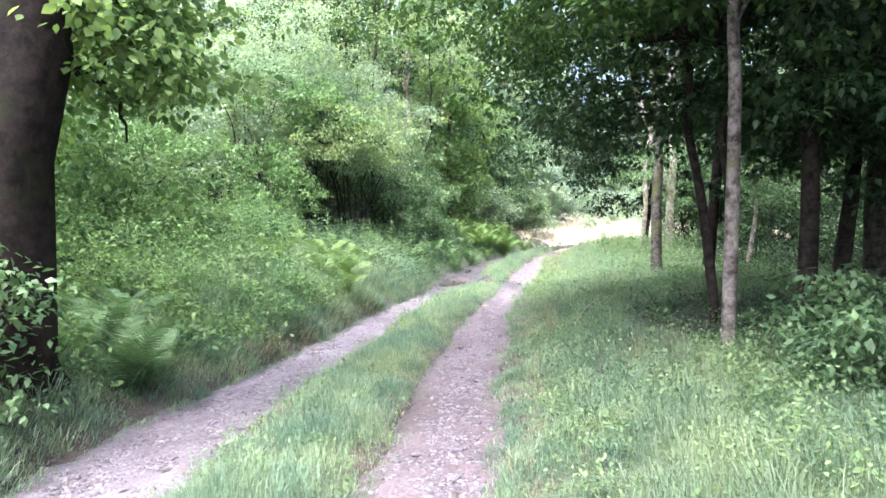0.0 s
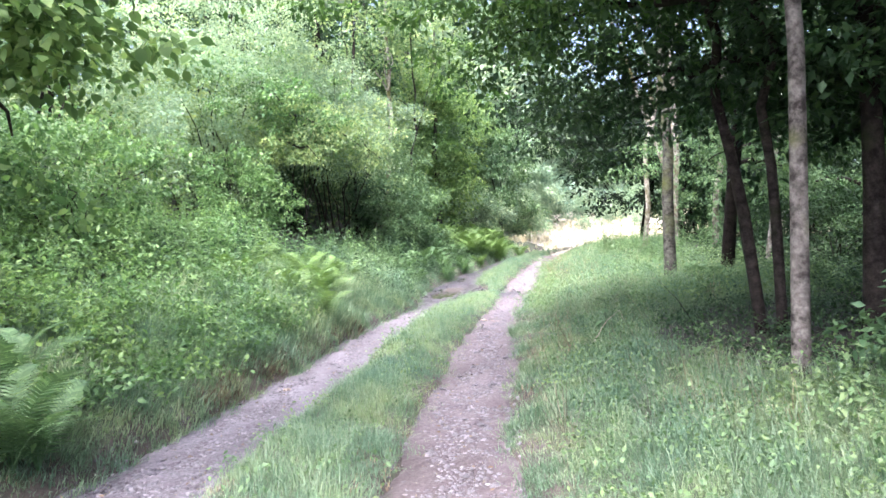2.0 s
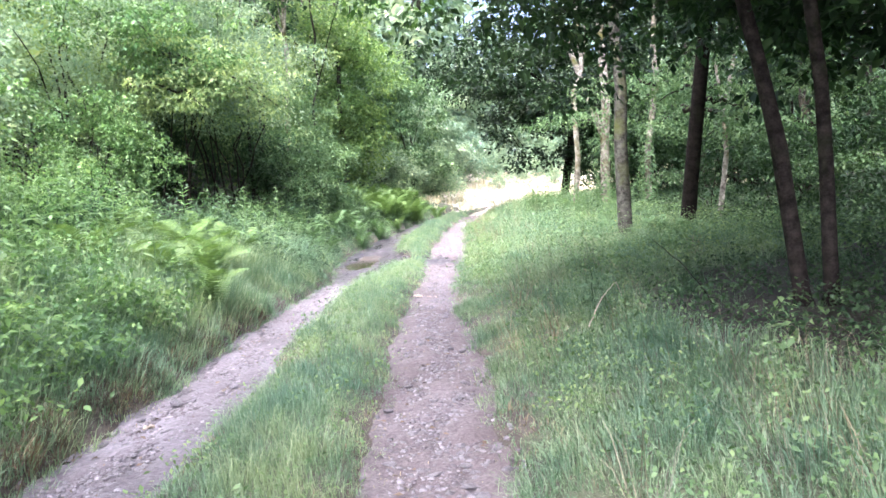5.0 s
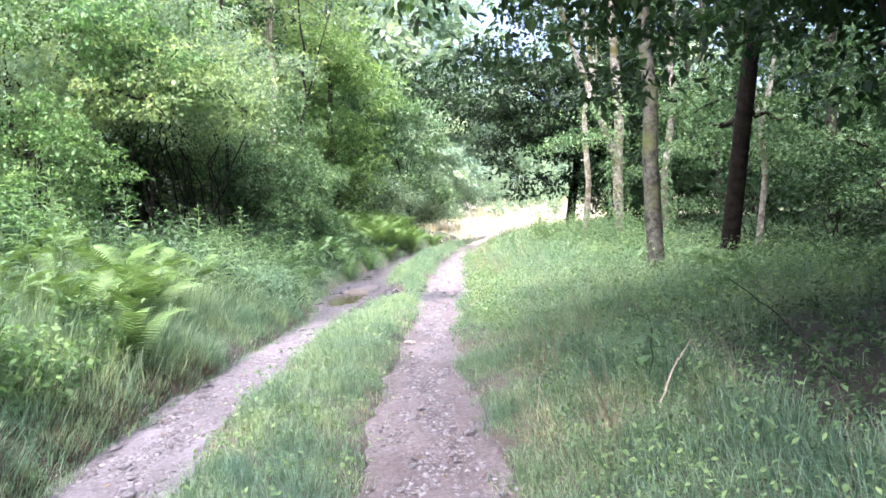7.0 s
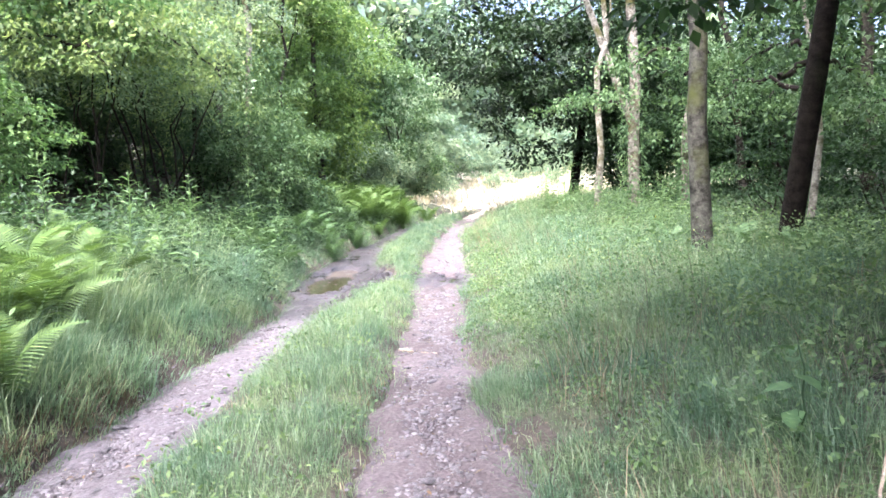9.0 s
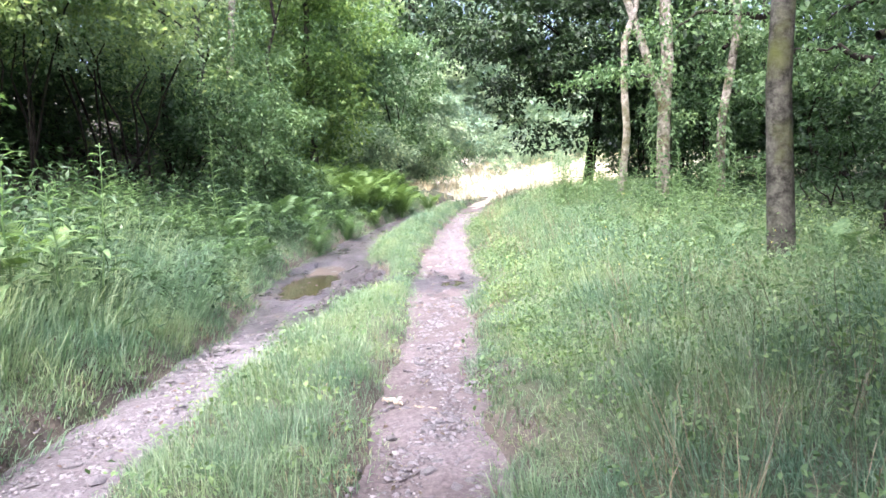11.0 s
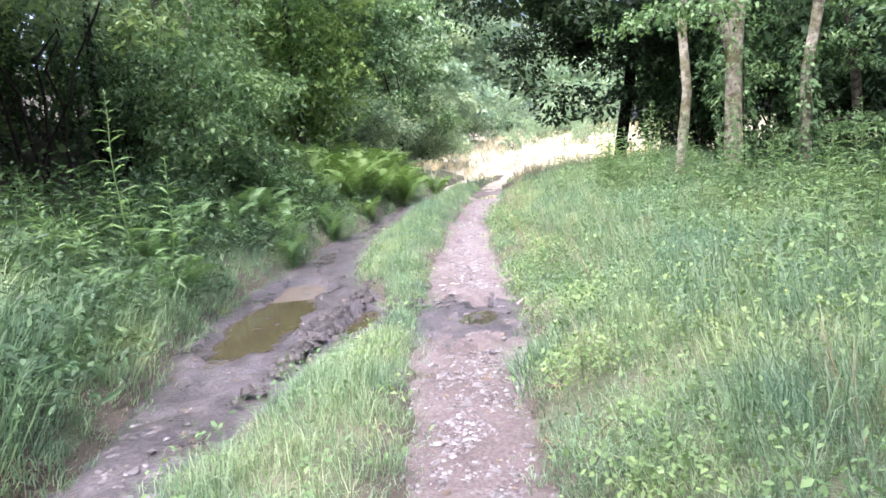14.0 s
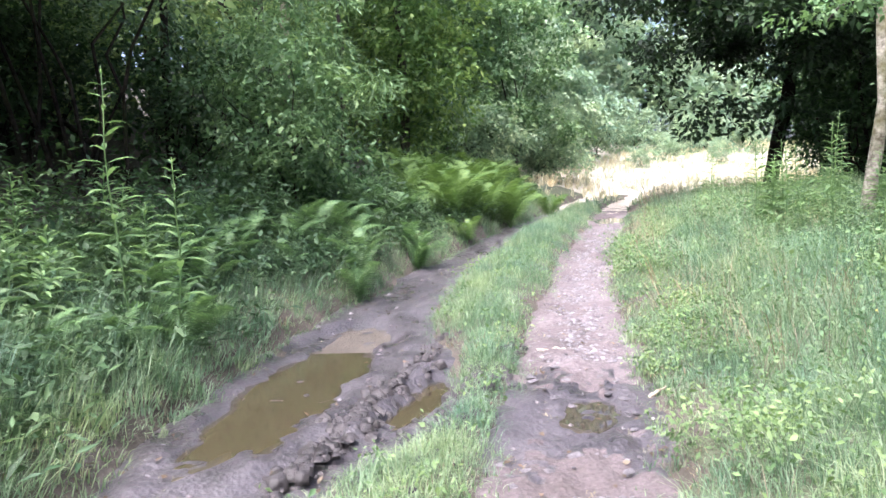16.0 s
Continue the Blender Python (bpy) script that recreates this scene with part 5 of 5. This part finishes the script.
def stick(a, b, radius, seed, label, material=None):
    rng = np.random.RandomState(seed)
    a, b = np.array(a, float), np.array(b, float)
    ob = part("stick", raw_mesh("stick", *tube(bend(a, b, 7, 0.0, rng, 0.02), radius * np.linspace(1, 0.6, 7), 7, seed, 0.08), smooth=True), material or DEAD_WOOD)
    return tagged(ob, label, "stick", "sticks on the track")


def lying(x, y, length, turn, radius, seed, label):
    dx, dy = 0.5 * length * math.cos(radians(turn)), 0.5 * length * math.sin(radians(turn))
    ends = [(x + s * dx, y + s * dy, float(surface(x + s * dx, y + s * dy)) + 0.6 * radius) for s in (-1, 1)]
    return stick(*ends, radius, seed, label)


lying(0.84, 13.55, 0.16, -50, 0.015, 1, "pale broken stick lying on the track")
lying(1.02, 13.4, 0.14, -30, 0.012, 2, "pale broken stick lying on the track")
lying(2.05, 19.5, 0.22, 5, 0.010, 3, "thin pale twig on trodden earth")
lying(2.55, 18.45, 0.10, 0, 0.014, 4, "short pale chip of wood on mud")
lying(-1.6, 8.9, 0.06, 20, 0.02, 5, "dark bit of wood on the stones")


# a bent sapling and a dead stick in the verge
def bough_in_grass(points, radius, label, material, seed):
    p = np.array(points, float)
    u = np.linspace(0, 1, len(p))
    w = np.linspace(0, 1, 14)
    line = np.stack([np.interp(w, u, p[:, a]) for a in range(3)], -1)
    line += 0.004 * np.random.RandomState(seed).randn(14, 3)
    ob = part("branch", raw_mesh("branch", *tube(line, radius * np.linspace(1, 0.4, 14), 7, seed, 0.06), smooth=True), material)
    return tagged(ob, label, "branch", "branches in the verge")


bough_in_grass([(1.79, 9.40, 0.16), (1.98, 9.55, 0.37), (2.17, 9.70, 0.47)], 0.007, "pale dead stick standing in the grass", DEAD_WOOD, 1)
bough_in_grass([(2.17, 9.70, 0.47), (2.25, 9.75, 0.32)], 0.004, "pale dead stick standing in the grass", DEAD_WOOD, 3)
bough_in_grass([(3.1, 9.6, 0.1), (3.05, 9.85, 0.35), (3.0, 10.1, 0.55), (2.88, 10.45, 0.75)], 0.007, "thin dark branch bent over the grass", BARK_DARK, 2)


# ivy on the forked trunk
def ivy(x, y, height, radius, seed, label):
    rng = np.random.RandomState(seed)
    n = 900
    z = height * rng.rand(n) ** 1.2
    a = rng.rand(n) * 6.283
    r = radius * (1.1 + 0.5 * rng.rand(n) * (1 + np.sin(3 * z + a)))
    out = np.stack([np.cos(a), np.sin(a), 0 * a], -1)
    places = np.stack([r * np.cos(a), r * np.sin(a), z], -1)
    t = thing("ivy", (x, y, float(land(x, y))), label, "climbing plant")
    v, f = tube(bend((radius, 0, 0), (radius * 0.9, 0.02, height), 8, 0, rng, 0.05), 0.012 * np.linspace(1, 0.4, 8), 5, seed)
    part("stem", raw_mesh("stem", v, f), BARK_BROWN, t)
    part("foliage", raw_mesh("foliage", *leaves_at(rng, places, 0.10, SIMPLE, 0.8, 0.4, outward=out)), LEAF_BUSH, t)


ivy(7.47, 23.0, 3.6, 0.19, 5, "ivy climbing the pale forked trunk")
ivy(8.78, 23.0, 2.2, 0.13, 6, "ivy climbing the slim mossy trunk")

# small yellow flowers in the verge
rng = np.random.RandomState(66)
BLOOM, nt, bsdf, out = shader("bloom")
bsdf.inputs["Base Color"].default_value = (0.75, 0.62, 0.05, 1)
n = 45
y = rng.uniform(14, 24, n)
x = right_rut(y) + right_half(y) + rng.uniform(0.6, 3.2, n)
STAR = (np.array([(0, 0, 0.1), (1, 0, 0.3), (0.3, 0.95, 0.3), (-0.8, 0.6, 0.3), (-0.8, -0.6, 0.3), (0.3, -0.95, 0.3)]), np.array([(0, 1, 2), (0, 2, 3), (0, 3, 4), (0, 4, 5), (0, 5, 1)]))
blooms = scatter(STAR, np.stack([x, y, surface(x, y) + 0.42 + 0.1 * rng.rand(n)], -1), turns(rng.rand(n) * 6.28, 0.3 * rng.randn(n), 0.3 * rng.randn(n)), np.full(n, 0.007))
tagged(part("flowers", raw_mesh("flowers", *blooms), BLOOM), "tiny yellow meadow flowers in the verge", "flowers", kind="stuff")


# a broad-leaved weed in the verge
def dock_plant(x, y, seed, label):
    rng = np.random.RandomState(seed)
    t = thing("dock_plant", (x, y, float(surface(x, y)) - 0.02), label, "wild plant")
    part("stalk", raw_mesh("stalk", *tube(bend((0, 0, 0), (0.02, 0, 0.5), 6, 0, rng, 0.02), 0.007 * np.linspace(1, 0.5, 6), 6, seed), smooth=True), LEAF_HERB_SHADE, t)
    blade = raw_mesh("leaf", np.array([(0, 0, 0), (0.3, 0.3, 0.05), (0.24, 0.7, 0.03), (0, 1, -0.12), (-0.24, 0.7, 0.03), (-0.3, 0.3, 0.05), (0, 0.5, 0.0)]),
                     np.array([(0, 1, 6), (1, 2, 6), (2, 3, 6), (3, 4, 6), (4, 5, 6), (5, 0, 6)]))
    for k in range(7):
        ob = part("leaf", blade, LEAF_SOFT_SHADE, t)
        ob.matrix_basis = pose(0, 0, 0.18 + 0.05 * k, 12 * rng.randn(), 12 * rng.randn(), 137 * k) @ Matrix.Scale(0.125 + 0.04 * rng.rand(), 4)
    return t


dock_plant(2.08, 10.15, 1, "pale broad-leaved weed standing in the grass")
for i, (px, py) in enumerate(((3.3, 5.9), (3.5, 6.3), (2.9, 5.5), (3.9, 6.0), (3.6, 5.4), (4.2, 6.3))):
    dock_plant(px, py, 10 + i, "large-leaved weed at the edge of the wood")

# a bare dead branch lying in the shrubs of the bank
bough_in_grass([(-4.8, 11.7, 2.15), (-4.71, 12.0, 2.36), (-4.5, 12.5, 2.55), (-4.28, 13.0, 2.87)], 0.014, "bare dead branch lying on the shrubs of the bank", BARK_DARK, 4)
